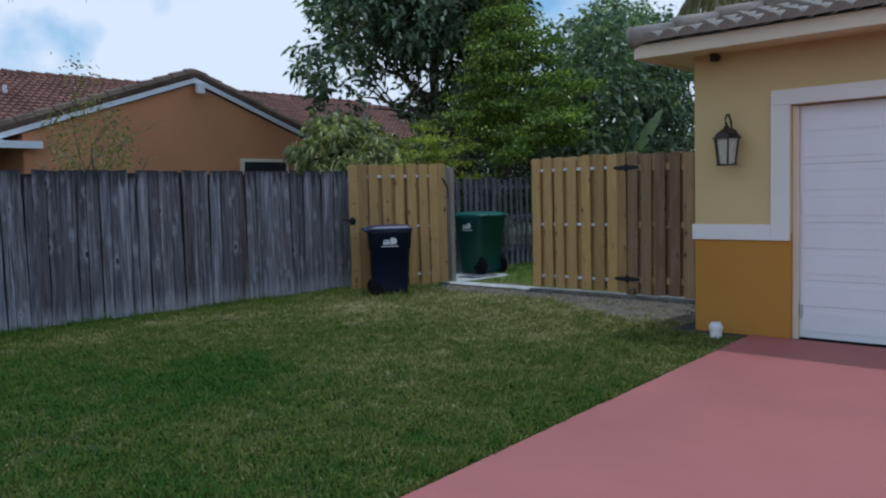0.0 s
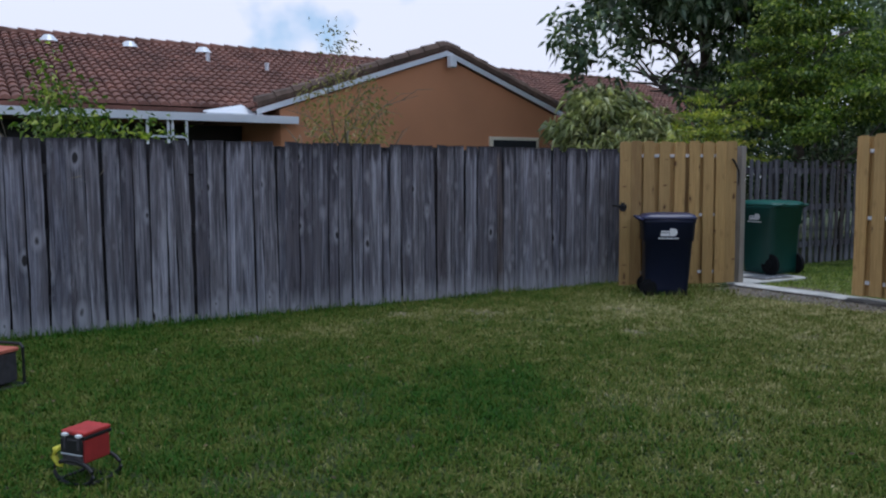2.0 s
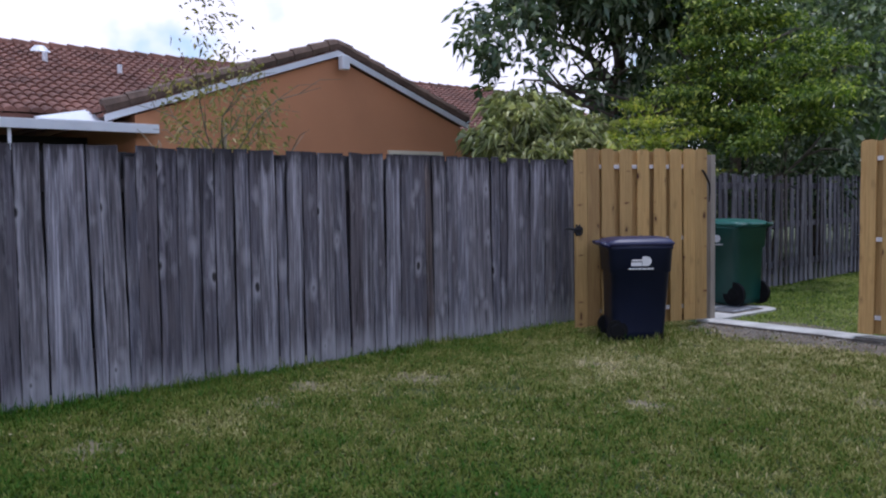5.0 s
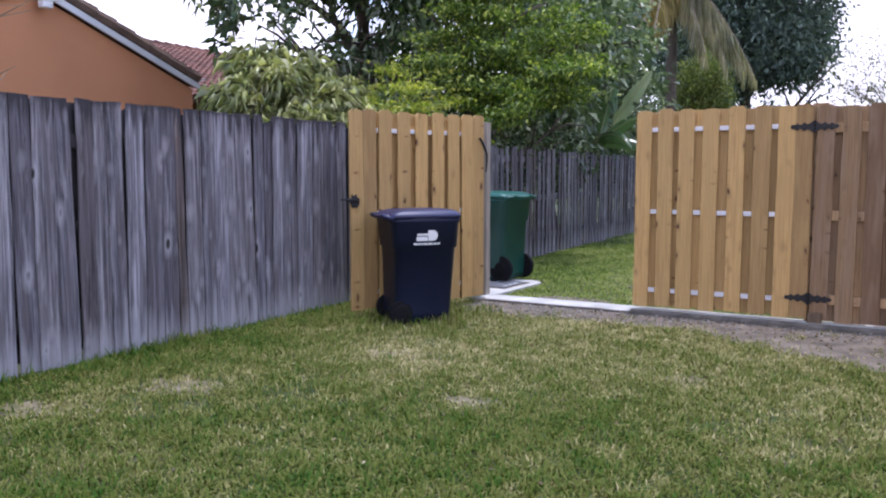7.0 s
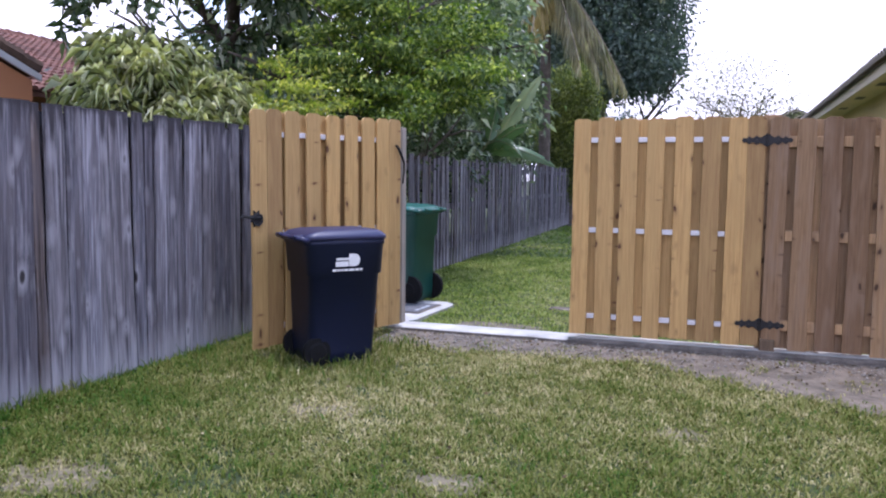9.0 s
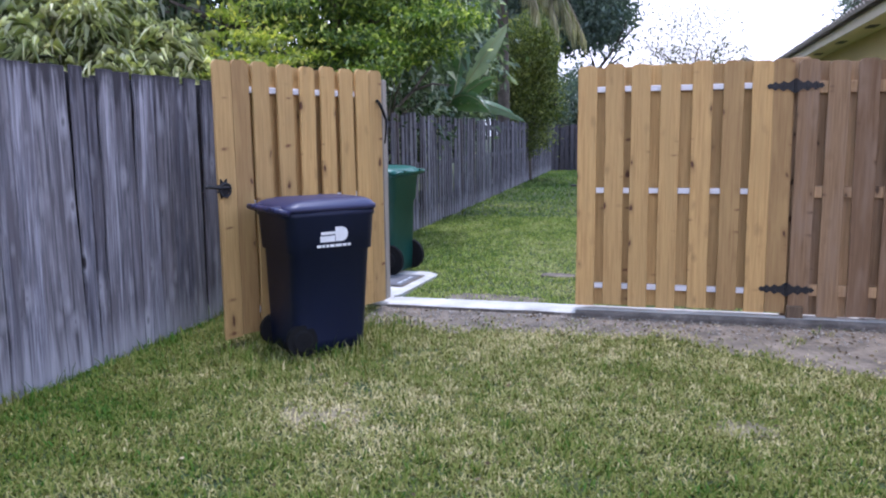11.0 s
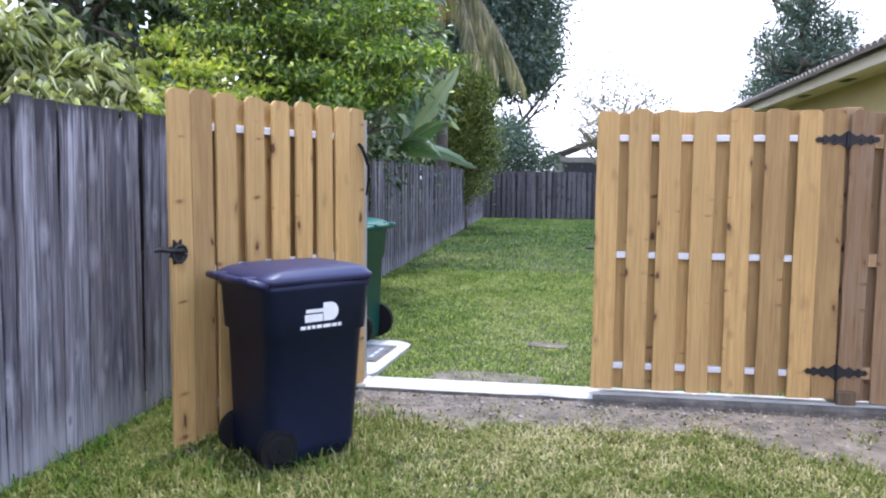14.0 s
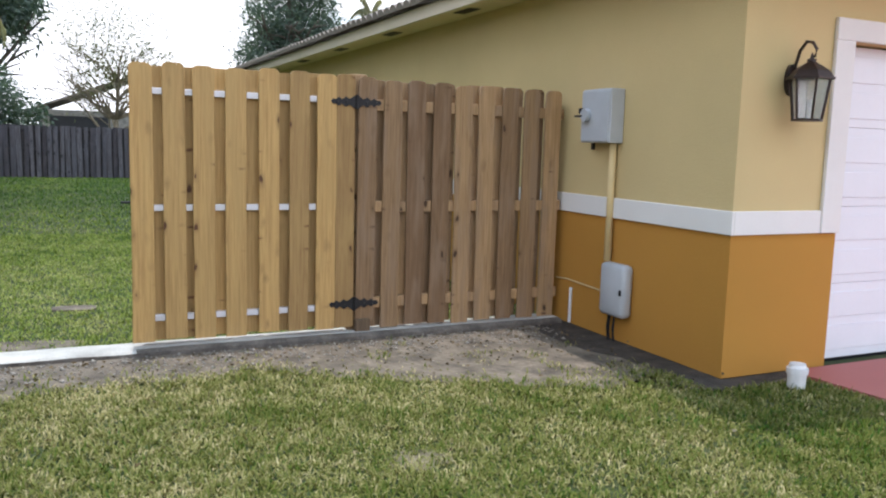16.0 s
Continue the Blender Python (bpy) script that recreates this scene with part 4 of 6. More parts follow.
def wheeled_bin(m, body_mat, lid_mat, label, side, s=1.0, wr=0.105):
    """Handle and wheels at -y, print on the side that is given (+1 or -1)."""
    b = thing("wheeled_bin", m, label, "bin", "wheeled bins")
    bm = bmesh.new()
    tapered(bm, [(0.02 * s, 0.234 * s, 0.255 * s, -0.015), (0.10 * s, 0.238 * s, 0.262 * s, -0.015), (0.655 * s, 0.255 * s, 0.290 * s, 0.0), (0.66 * s, 0.270 * s, 0.305 * s, 0.0), (0.87 * s, 0.280 * s, 0.318 * s, 0.0), (0.875 * s, 0.285 * s, 0.328 * s, 0.0), (0.91 * s, 0.285 * s, 0.328 * s, 0.0)], 0.075)
    body = part("body", bm, body_mat, b, "", None, True)
    bm = bmesh.new()
    tapered(bm, [(0.912 * s, 0.292 * s, 0.335 * s, 0.0), (0.936 * s, 0.292 * s, 0.335 * s, 0.0), (0.948 * s, 0.280 * s, 0.322 * s, 0.0), (0.964 * s, 0.268 * s, 0.300 * s, 0.01), (0.978 * s, 0.235 * s, 0.25 * s, 0.03), (0.985 * s, 0.12 * s, 0.14 * s, 0.05)], 0.07)
    box(bm, -0.20 * s, 0.20 * s, 0.325 * s, 0.350 * s, 0.918 * s, 0.934 * s, 0.006)
    lid = part("lid", bm, lid_mat, b, "", None, True)
    bm = bmesh.new()
    hy = -0.365 * s
    tube(bm, [(-0.27 * s, -0.31 * s, 0.905 * s), (-0.27 * s, hy, 0.925 * s), (0.27 * s, hy, 0.925 * s), (0.27 * s, -0.31 * s, 0.905 * s)], 0.018 * s, 10)
    part("handle", bm, lid_mat, b, "", None, True)
    for x in (-0.16, 0.16):
        part("lid_hinge", boxed(x * s - 0.03, x * s + 0.03, -0.40 * s, -0.31 * s, 0.925 * s, 0.948 * s, 0.008), lid_mat, b)
    bm = bmesh.new()
    cyl(bm, 0.012, 0.012, 0.52 * s, pose(-0.26 * s, -0.235 * s, wr * s, 0, 90, 0), 10)
    part("axle", bm, M_RUBBER, b)
    for x in (-1, 1):
        bm = bmesh.new()
        cyl(bm, wr * s, wr * s, 0.045, pose(x * 0.218 * s - 0.0225, -0.235 * s, wr * s, 0, 90, 0), 28)
        w = part("wheel", bm, M_RUBBER, b, "black rubber wheel", None)
        bm = bmesh.new()
        cyl(bm, 0.075 * s, 0.06 * s, 0.014, pose(x * (0.218 * s + 0.0225), -0.235 * s, wr * s, 0, 90 * x, 0), 20)
        part("hub", bm, M_RUBBER, w)
    # county mark: plain white shapes with a line of small bars under it
    X = 0.279 * s
    tilt = pose(side * X, 0, 0.765 * s, 0, 0, 90 * side)
    bm = bmesh.new()
    d = [(0.005, -0.045), (0.005, 0.045)] + [(0.05 + 0.045 * math.cos(a), 0.045 * math.sin(a)) for a in np.linspace(1.57, -1.57, 12)]
    prism(bm, d, -0.002, 0.002)
    box(bm, -0.105, 0.0, -0.002, 0.002, -0.045, -0.008)
    part("emblem", bm, M_PRINT, body, "white half-round emblem", tilt)
    bm = bmesh.new()
    box(bm, -0.10, 0.06, -0.0045, -0.0025, 0.0, 0.018)
    part("emblem_bar", bm, M_PRINT, body, "white lettering bar", tilt)
    bm = bmesh.new()
    x = -0.13
    while x < 0.12:
        w = rnd.choice((0.02, 0.03, 0.045))
        box(bm, x, x + w, -0.002, 0.002, -0.078, -0.062)
        x += w + 0.008
    part("slogan_bars", bm, M_PRINT, body, "line of small white lettering", tilt)
    return b


wheeled_bin(pose(-0.05, -1.33, 0.0, 0, 0, -40) @ Matrix.Diagonal((0.95, 0.95, 1.0, 1)), M_BLUE, M_LID, "navy blue wheeled bin on the grass before the open gate", 1)
wheeled_bin(pose(-0.62, 1.36, 0.037, 0, 0, 82), M_GREEN, M_GLID, "green wheeled bin standing on a concrete pad behind the gate", -1, 1.06, 0.14)

# concrete pad with a dark utility lid
bm = bmesh.new()
tapered(bm, [(-0.03, 0.50, 0.62, 0), (0.028, 0.50, 0.62, 0), (0.036, 0.485, 0.605, 0)], 0.16)
solid("pavement_pad", bm, M_CONC, "small pale concrete pad by the gate post", "pad", "structure", pose(-0.50, 0.80, 0, 0, 0, -3))
ul = thing("utility_lid", pose(-0.28, 0.86, 0.037, 0, 0, -3), "dark grey utility lid set in the pad", "lid")
part("frame", boxed(-0.20, 0.20, -0.30, 0.30, 0.0, 0.006, 0.002), M_SOIL, ul, "worn grey frame")
part("plate", boxed(-0.175, 0.175, -0.275, 0.275, 0.006, 0.012, 0.002), M_LIDGREY, ul)
for k in range(3):
    part("label_bar", boxed(0.105, 0.135, -0.18 + k * 0.12, -0.09 + k * 0.12, 0.012, 0.014), M_GREYBOX, ul, "pale cast marking")
bm = bmesh.new()
tapered(bm, [(-0.02, 0.17, 0.09, 0), (0.012, 0.17, 0.09, 0), (0.018, 0.15, 0.075, 0)], 0.06)
solid("stepping_stone", bm, M_SOIL, "flat grey stone sunk in the lawn", "stone", "", pose(1.15, 1.58, 0, 0, 0, -8))

# ---- things left on the lawn ----
bag = thing("tool_bag", pose(2.85, -8.16, 0.0, 0, 0, 125) @ Matrix.Diagonal((0.68, 0.80, 0.84, 1)), "red cube bag with black front pockets on a black wire stand", "bag")
part("body", boxed(-0.11, 0.11, -0.085, 0.085, 0.135, 0.272, 0.014), M_RED, bag)
part("lid", boxed(-0.115, 0.115, -0.092, 0.092, 0.288, 0.312, 0.010), M_RED, bag)
part("zip_band", boxed(-0.117, 0.117, -0.094, 0.094, 0.270, 0.289, 0.004), M_IRON, bag, "black zip band")
part("front_pocket", boxed(-0.132, -0.111, -0.082, 0.082, 0.19, 0.272, 0.008), M_IRON, bag, "black flap pocket")
part("mesh_pocket", boxed(-0.124, -0.111, -0.078, 0.078, 0.125, 0.186, 0.006), M_MESH, bag, "dark grey mesh pocket")
for y in (-0.060, 0.045):
    part("buckle", boxed(-0.140, -0.100, y - 0.016, y + 0.020, 0.284, 0.300, 0.004), M_PRINT, bag, "pale plastic buckle")
    part("strap", boxed(-0.137, -0.131, y - 0.009, y + 0.009, 0.215, 0.284, 0.002), M_MESH, bag, "dark grey strap")
part("piping", boxed(-0.136, -0.126, -0.080, 0.080, 0.184, 0.192, 0.002), M_GREYBOX, bag)
bm = bmesh.new()
tube(bm, [(-0.12, 0.085, 0.22), (-0.13, 0.125, 0.20), (-0.13, 0.135, 0.16), (-0.12, 0.115, 0.12), (-0.11, 0.088, 0.11)], [0.012, 0.018, 0.020, 0.018, 0.012], 8)
part("yellow_loop", bm, M_YEL, bag, "yellow plastic loop", smooth=True)
for x in (-0.1, 0.1):
    bm = bmesh.new()
    tube(bm, [(x * 1.2, 0.15 * math.sin(a), 0.082 - 0.068 * math.cos(a)) for a in np.linspace(0, 6.2, 18)], 0.012, 8)
    part("leg_frame", bm, M_IRON, bag)
for y in (-0.118, 0.118):
    bm = bmesh.new()
    tube(bm, [(-0.125, y, 0.03), (0.125, y, 0.03)], 0.010, 8)
    part("stretcher", bm, M_IRON, bag)
cg = thing("work_lamp", pose(0.66, -8.46, 0.0, 0, 0, 40) @ Matrix.Scale(0.88, 4), "black framed work lamp with a thin orange top on the grass", "work lamp")
for y in (-0.12, 0.12):
    bm = bmesh.new()
    tube(bm, [(-0.19, y, 0.02), (-0.19, y, 0.31), (-0.165, y, 0.335), (0.165, y, 0.335), (0.19, y, 0.31), (0.19, y, 0.02)], 0.013, 8)
    part("frame", bm, M_IRON, cg)
part("top", boxed(-0.17, 0.17, -0.105, 0.105, 0.285, 0.315, 0.008), M_ORANGE, cg, "faded orange top")
part("body", boxed(-0.15, 0.15, -0.10, 0.10, 0.05, 0.284, 0.012), M_MESH, cg)
part("lens", boxed(-0.10, 0.10, -0.108, -0.099, 0.11, 0.20, 0.006), M_GREYBOX, cg, "grey lamp lens")
part("foot", boxed(-0.21, 0.21, -0.145, 0.145, 0.0, 0.03, 0.006), M_IRON, cg)


# ---- neighbour's house ----
NX, NA, NB = -7.24, -3.5, 2.88        # gable wall facing the yard
PK_Y, PK_Z, NE_Z = -0.02, 3.84, 2.50  # peak and eaves of that wall
nw = thing("neighbour_house", pose(0, 0, 0), "orange stucco house with terracotta tile roof behind the old fence", "house")
bm = bmesh.new()
SLOPES = (0.335, 0.375)
gable = [(NA, -0.1), (NB, -0.1), (NB, PK_Z - (NB - PK_Y) * SLOPES[1]), (PK_Y, PK_Z), (NA, PK_Z - (PK_Y - NA) * SLOPES[0])]
a = [bm.verts.new((NX, y, z)) for y, z in gable]
b = [bm.verts.new((NX - 8, y, z)) for y, z in gable]
bm.faces.new(a)
bm.faces.new(b[::-1])
for i in range(5):
    bm.faces.new((a[i], b[i], b[(i + 1) % 5], a[(i + 1) % 5]))
part("wall", bm, M_NWALL, nw)
bm = bmesh.new()
box(bm, -9.7, -9.5, -16, NA, -0.1, 2.5)
# eave shade given to this wall as a near-black colour
part("wall", bm, M_DARK, nw, "wall under the eaves, shade painted as near black")


def slab(bm, p, q, r, s, t):
    """A sheet through four points, t thick downwards."""
    vs = [bm.verts.new(v) for v in (p, q, r, s)]
    ws = [bm.verts.new((v[0], v[1], v[2] - t)) for v in (p, q, r, s)]
    bm.faces.new(vs)
    bm.faces.new(ws[::-1])
    for i in range(4):
        bm.faces.new((vs[i], ws[i], ws[(i + 1) % 4], vs[(i + 1) % 4]))


for sgn, yo, SL in ((-1, NA - 0.45, SLOPES[0]), (1, NB + 0.10, SLOPES[1])):
    zo = PK_Z + 0.16 - abs(yo - PK_Y) * SL
    bm = bmesh.new()
    slab(bm, (NX + 0.05, PK_Y, PK_Z + 0.16), (NX - 8, PK_Y, PK_Z + 0.16), (NX - 8, yo, zo), (NX + 0.05, yo, zo), 0.06)
    part("roof", bm, M_TILEN, nw)
    bm = bmesh.new()
    roof_slope(bm, (NX + 0.07 - 7.2, yo, zo), (1, 0, 0), (0, -sgn, SL), 7.2, abs(yo - PK_Y) * math.hypot(1, SL), lambda u, v: True)
    rt = part("roof_tiles", bm, M_TILEN, nw)
    tagged(rt, kind="stuff")
    bm = bmesh.new()
    slab(bm, (NX + 0.09, PK_Y, PK_Z + 0.12), (NX + 0.05, PK_Y, PK_Z + 0.12), (NX + 0.05, yo, zo - 0.03), (NX + 0.09, yo, zo - 0.03), 0.10)
    part("barge_board", bm, M_METALW, nw, "white painted barge board")
    bm = bmesh.new()
    L = abs(yo - PK_Y)
    k = 0.0
    while k < L:
        y0, y1 = yo - sgn * k, yo - sgn * min(L, k + 0.36)
        z0, z1 = zo + k * SL + 0.055, zo + min(L, k + 0.36) * SL + 0.045
        tube(bm, [(NX + 0.01, y0, z0 + 0.03), (NX + 0.01, y1, z1 + 0.03)], [0.115, 0.095], 8)
        k += 0.34
    part("rake_tiles", bm, M_RAKE, nw, "mossy brown tiles along the gable edge")
# flood lamp at the peak
bm = bmesh.new()
box(bm, NX + 0.11, NX + 0.25, PK_Y - 0.03, PK_Y + 0.13, PK_Z - 0.22, PK_Z + 0.02, 0.02)
part("peak_lamp", bm, M_METALW, nw, "white box lamp at the gable peak")
win = part("window", boxed(NX, NX + 0.06, 1.04, 2.32, 1.1, 2.29, 0.005), M_FASCIA, nw, "window with pale frame")
part("pane", boxed(NX + 0.06, NX + 0.066, 1.12, 2.24, 1.18, 2.22), M_DARK, win)
# main roof along the street
MX, MZ, RX, RZ = -8.3, 2.72, -14.0, 4.70
bm = bmesh.new()
slab(bm, (RX, -30, RZ), (RX, 12, RZ), (MX, 12, MZ), (MX, -30, MZ), 0.08)
part("roof", bm, M_TILEN, nw)
bm = bmesh.new()
slab(bm, (RX, -30, RZ), (RX - 6, -30, 2.7), (RX - 6, 12, 2.7), (RX, 12, RZ), 0.08)
part("roof", bm, M_TILEN, nw)
bm = bmesh.new()
sl = (RZ - MZ) / (MX - RX)
roof_slope(bm, (MX, -14, MZ + 0.01), (0, 1, 0), (-1, 0, sl), 26, (MX - RX) * math.hypot(1, sl) + 0.1, lambda u, v: True)
rt = part("roof_tiles", bm, M_TILEN, nw)
tagged(rt, kind="stuff")
bm = bmesh.new()
for k in range(70):
    y = -14 + k * 0.36
    tube(bm, [(RX, y, RZ + 0.05), (RX, y + 0.37, RZ + 0.03)], [0.12, 0.10], 8)
part("ridge_tiles", bm, M_TILEN, nw)
for y, u in ((-6.6, 0.22), (-4.9, 0.22), (-3.2, 0.22)):
    x = RX + u * 3
    bm = bmesh.new()
    cyl(bm, 0.22, 0.10, 0.14, pose(x, y, RZ - (x - RX) * sl + 0.03), 14)
    part("roof_vent", bm, M_METALW, nw, "low white roof vent")
for y, x in ((-3.4, -12.2), (-2.2, -11.6)):
    bm = bmesh.new()
    cyl(bm, 0.05, 0.05, 0.30, pose(x, y, RZ - (x - RX) * sl - 0.05), 10)
    part("vent_pipe", bm, M_METALW, nw)
# flat white awning
bm = bmesh.new()
slab(bm, (-8.6, -16, 2.66), (-8.6, -3.24, 2.66), (-7.05, -3.24, 2.52), (-7.05, -16, 2.52), 0.05)
part("awning", bm, M_METALW, nw, "white metal patio awning")
bm = bmesh.new()
box(bm, -7.05, -7.0, -16, -3.24, 2.40, 2.53, 0.004)
part("gutter", bm, M_METALW, nw)
bm = bmesh.new()
slab(bm, (-8.2, -4.62, 2.68), (-7.75, -3.87, 2.80), (-7.28, -3.80, 2.57), (-7.4, -4.75, 2.585), 0.025)
part("flashing", bm, M_METALW, nw)
for y in (-5.85, -5.52, -5.45, -5.22):
    part("window_post", boxed(-7.1, -7.06, y, y + 0.04, 0.0, 2.45), M_METALW, nw)
part("window_rail", boxed(-7.1, -7.06, -5.81, -5.22, 2.11, 2.15), M_METALW, nw)

# roof seen past the trees
fr = thing("neighbour_house", pose(0, 0, 0), "low house with orange tile roof far behind the trees", "house")
bm = bmesh.new()
slab(bm, (-15, 4, 4.6), (-15, 15, 4.6), (-11, 15, 3.2), (-11, 4, 3.2), 0.1)
part("roof", bm, M_TILEN, fr)
part("wall", boxed(-15, -11.5, 4.5, 14.5, 0, 3.2), M_NWALL, fr)
bm = bmesh.new()
roof_slope(bm, (-11, 4, 3.21), (0, 1, 0), (-1, 0, 0.35), 11, 4.2, lambda u, v: True)
tagged(part("roof_tiles", bm, M_TILEN, fr), kind="stuff")

# house beyond the far fence
fh = thing("neighbour_house", pose(0, 38, 0), "grey roofed house beyond the far fence", "house")
part("wall", boxed(0.1, 11.4, 0.4, 8, 0, 2.6), M_PAD, fh)
bm = bmesh.new()
prism(bm, [(-0.5, 2.5), (5.8, 5.0), (12, 2.5), (12, 2.4), (5.8, 4.85), (-0.5, 2.4)], -0.2, 8.5)
part("roof", bm, M_TILE, fh)
part("gutter", boxed(-0.5, 12, -0.25, -0.2, 2.46, 2.55), M_PAD, fh)
part("window", boxed(0.6, 3.2, 0.36, 0.41, 1.2, 2.3), M_DARK, fh)


# ---- plants ----
def leaf_mesh(name, centers, dirs, length, width, material, droop=0.25, fold=0.12):
    """Many pointed leaves: one folded blade of four corners at each centre."""
    n = len(centers)
    d = dirs / np.linalg.norm(dirs, axis=1, keepdims=True)
    ref = rng.normal(size=(n, 3))
    s = np.cross(d, ref)
    s /= np.linalg.norm(s, axis=1, keepdims=True) + 1e-9
    u = np.cross(s, d)
    ln = (length * rng.uniform(0.65, 1.25, n))[:, None]
    wd = (width * rng.uniform(0.7, 1.2, n))[:, None]
    base = centers
    mid = base + d * ln * 0.45
    tip = base + d * ln + np.array([0, 0, -1.0]) * ln * droop
    v = np.empty((n, 4, 3))
    v[:, 0] = base
    v[:, 1] = mid + s * wd + u * ln * fold
    v[:, 2] = tip
    v[:, 3] = mid - s * wd + u * ln * fold
    i = np.arange(n)[:, None] * 4
    loops = np.concatenate([i + [0, 1, 2], i + [0, 2, 3]], axis=1).ravel()
    return raw_mesh(name, v.reshape(-1, 3), loops, np.arange(0, 6 * n, 3), material)


def clumps_in(blobs, per_volume, shell=0.55):
    """Clump centres in ellipsoids, more of them near the outside; each blob is centre and radii."""
    out, outward = [], []
    for c, r in blobs:
        n = max(6, int(per_volume * r[0] * r[1] * r[2] * 4.19))
        p = rng.normal(size=(n, 3))
        p /= np.linalg.norm(p, axis=1, keepdims=True)
        rad = rng.uniform(shell ** 3, 1.0, n) ** (1 / 3) * rng.uniform(0.8, 1.08, n)
        out.append(np.array(c) + p * rad[:, None] * np.array(r))
        outward.append(p)
    return np.concatenate(out), np.concatenate(outward)


def foliage(blobs, per_volume, per_clump, spread, length, width, material, droop, up=0.2, shell=0.55, flat=1.0):
    c, o = clumps_in(blobs, per_volume, shell)
    k = rng.integers(int(per_clump * 0.6), int(per_clump * 1.4) + 1, len(c))
    cc, oo = np.repeat(c, k, axis=0), np.repeat(o, k, axis=0)
    off = rng.normal(size=cc.shape) * spread * np.array([1, 1, flat])
    d = rng.normal(size=cc.shape) * 0.8 + oo * 0.7 + np.array([0, 0, up])
    return leaf_mesh("crown", cc + off, d, length, width, material, droop)


def limb_tree(bm, base, height, r, limbs, reach, lean=(0, 0)):
    """A tapered trunk with bent limbs."""
    x, y, z = base
    pts, rad = [], []
    for i in range(7):
        u = i / 6
        pts.append((x + lean[0] * u + 0.08 * math.sin(u * 5 + x), y + lean[1] * u + 0.08 * math.cos(u * 4 + y), z + height * u))
        rad.append(r * (1.25 - 0.75 * u) if i else r * 1.5)
    tube(bm, pts, rad, 10)
    for k in range(limbs):
        u = rnd.uniform(0.4, 0.98)
        i = min(5, int(u * 6))
        p = Vector(pts[i])
        a = rnd.uniform(0, 6.283)
        L = reach * rnd.uniform(0.6, 1.1)
        q = [p]
        rr = rad[i] * 0.55
        for s in range(1, 6):
            w = s / 5
            q.append(p + Vector((math.cos(a + 0.4 * w) * L * w, math.sin(a + 0.4 * w) * L * w, L * (0.75 * w + 0.1 * math.sin(w * 6 + k)))))
        tube(bm, q, [rr * (1 - 0.16 * s) for s in range(6)], 7)
        for s in (2, 3, 4):
            b = a + rnd.choice((-1, 1)) * rnd.uniform(0.5, 1.1)
            l2 = L * 0.4
            e = q[s] + Vector((math.cos(b) * l2, math.sin(b) * l2, l2 * rnd.uniform(0.1, 0.7)))
            tube(bm, [q[s], (q[s] + e) / 2 + Vector((0, 0, 0.06)), e], [rr * 0.4, rr * 0.3, rr * 0.15], 5)
    return bm


def tree(name, base, height, r, limbs, reach, crown, label, bark=None, category="tree", lean=(0, 0)):
    t = thing(name, pose(0, 0, 0), label, category)
    part("trunk", limb_tree(bmesh.new(), base, height, r, limbs, reach, lean), bark or M_BARK, t, "", None, True)
    part("crown", crown, None, t)
    return t


# great dark mango tree behind the fence
tree("mango_tree", (-5.4, 5.6, 0), 5.2, 0.22, 16, 2.3,
     foliage([((-5.3, 3.3, 5.6), (1.4, 1.5, 1.6)), ((-4.4, 4.6, 5.8), (1.9, 1.8, 2.0)), ((-6.6, 5.2, 7.2), (1.8, 2.0, 1.7)), ((-4.1, 5.9, 6.4), (1.3, 1.4, 2.2)), ((-5.2, 5.6, 8.2), (2.6, 2.6, 1.8)),
              ((-5.2, 2.0, 4.3), (0.7, 0.75, 0.9)), ((-5.1, 2.3, 3.3), (0.7, 0.8, 0.5)), ((-5.0, 4.6, 3.5), (0.8, 0.7, 0.6)), ((-4.2, 6.8, 4.2), (1.5, 1.5, 1.1)), ((-6.2, 7.4, 3.4), (1.7, 1.7, 0.8))],
             6.6, 36, 0.17, 0.20, 0.046, M_MANGO, 0.35, 0.0, 0.3),
     "large dark mango tree with long hanging leaves and gaps")
tree("mango_tree", (-2.9, 8.6, 0), 4.6, 0.18, 10, 2.4,
     foliage([((-2.0, 7.5, 4.1), (1.1, 1.5, 1.3)), ((-2.7, 9.2, 4.8), (1.5, 1.7, 1.3)), ((-1.9, 6.6, 3.0), (0.9, 1.2, 1.1)), ((-3.2, 10.8, 4.7), (1.6, 2.0, 1.9)), ((-2.6, 12.0, 3.4), (1.2, 1.5, 1.8)), ((-2.6, 11, 2.2), (1.0, 2.2, 1.2))],
             7.5, 32, 0.17, 0.20, 0.046, M_MANGO2, 0.35, 0.0, 0.3),
     "dense grey green tree leaning over the back fence")
tree("bright_tree", (-2.2, 4.1, 0), 3.6, 0.10, 9, 1.6,
     foliage([((-2.2, 3.9, 3.2), (0.9, 0.95, 0.75)), ((-1.7, 4.4, 2.6), (0.9, 1.0, 0.5)), ((-2.2, 4.3, 4.3), (0.8, 0.9, 0.8)), ((-1.4, 4.6, 3.4), (0.75, 0.8, 0.5)), ((-2.5, 4.5, 5.3), (0.65, 0.75, 0.6)), ((-0.95, 4.1, 2.85), (0.55, 0.6, 0.22)), ((-0.5, 3.7, 2.8), (0.35, 0.35, 0.12)), ((-1.4, 3.6, 2.3), (0.6, 0.6, 0.35))],
             17, 150, 0.21, 0.092, 0.019, M_BRIGHT, 0.2, 0.1, 0.4, 0.16),
     "bright green small-leaved tree in layered sprays")
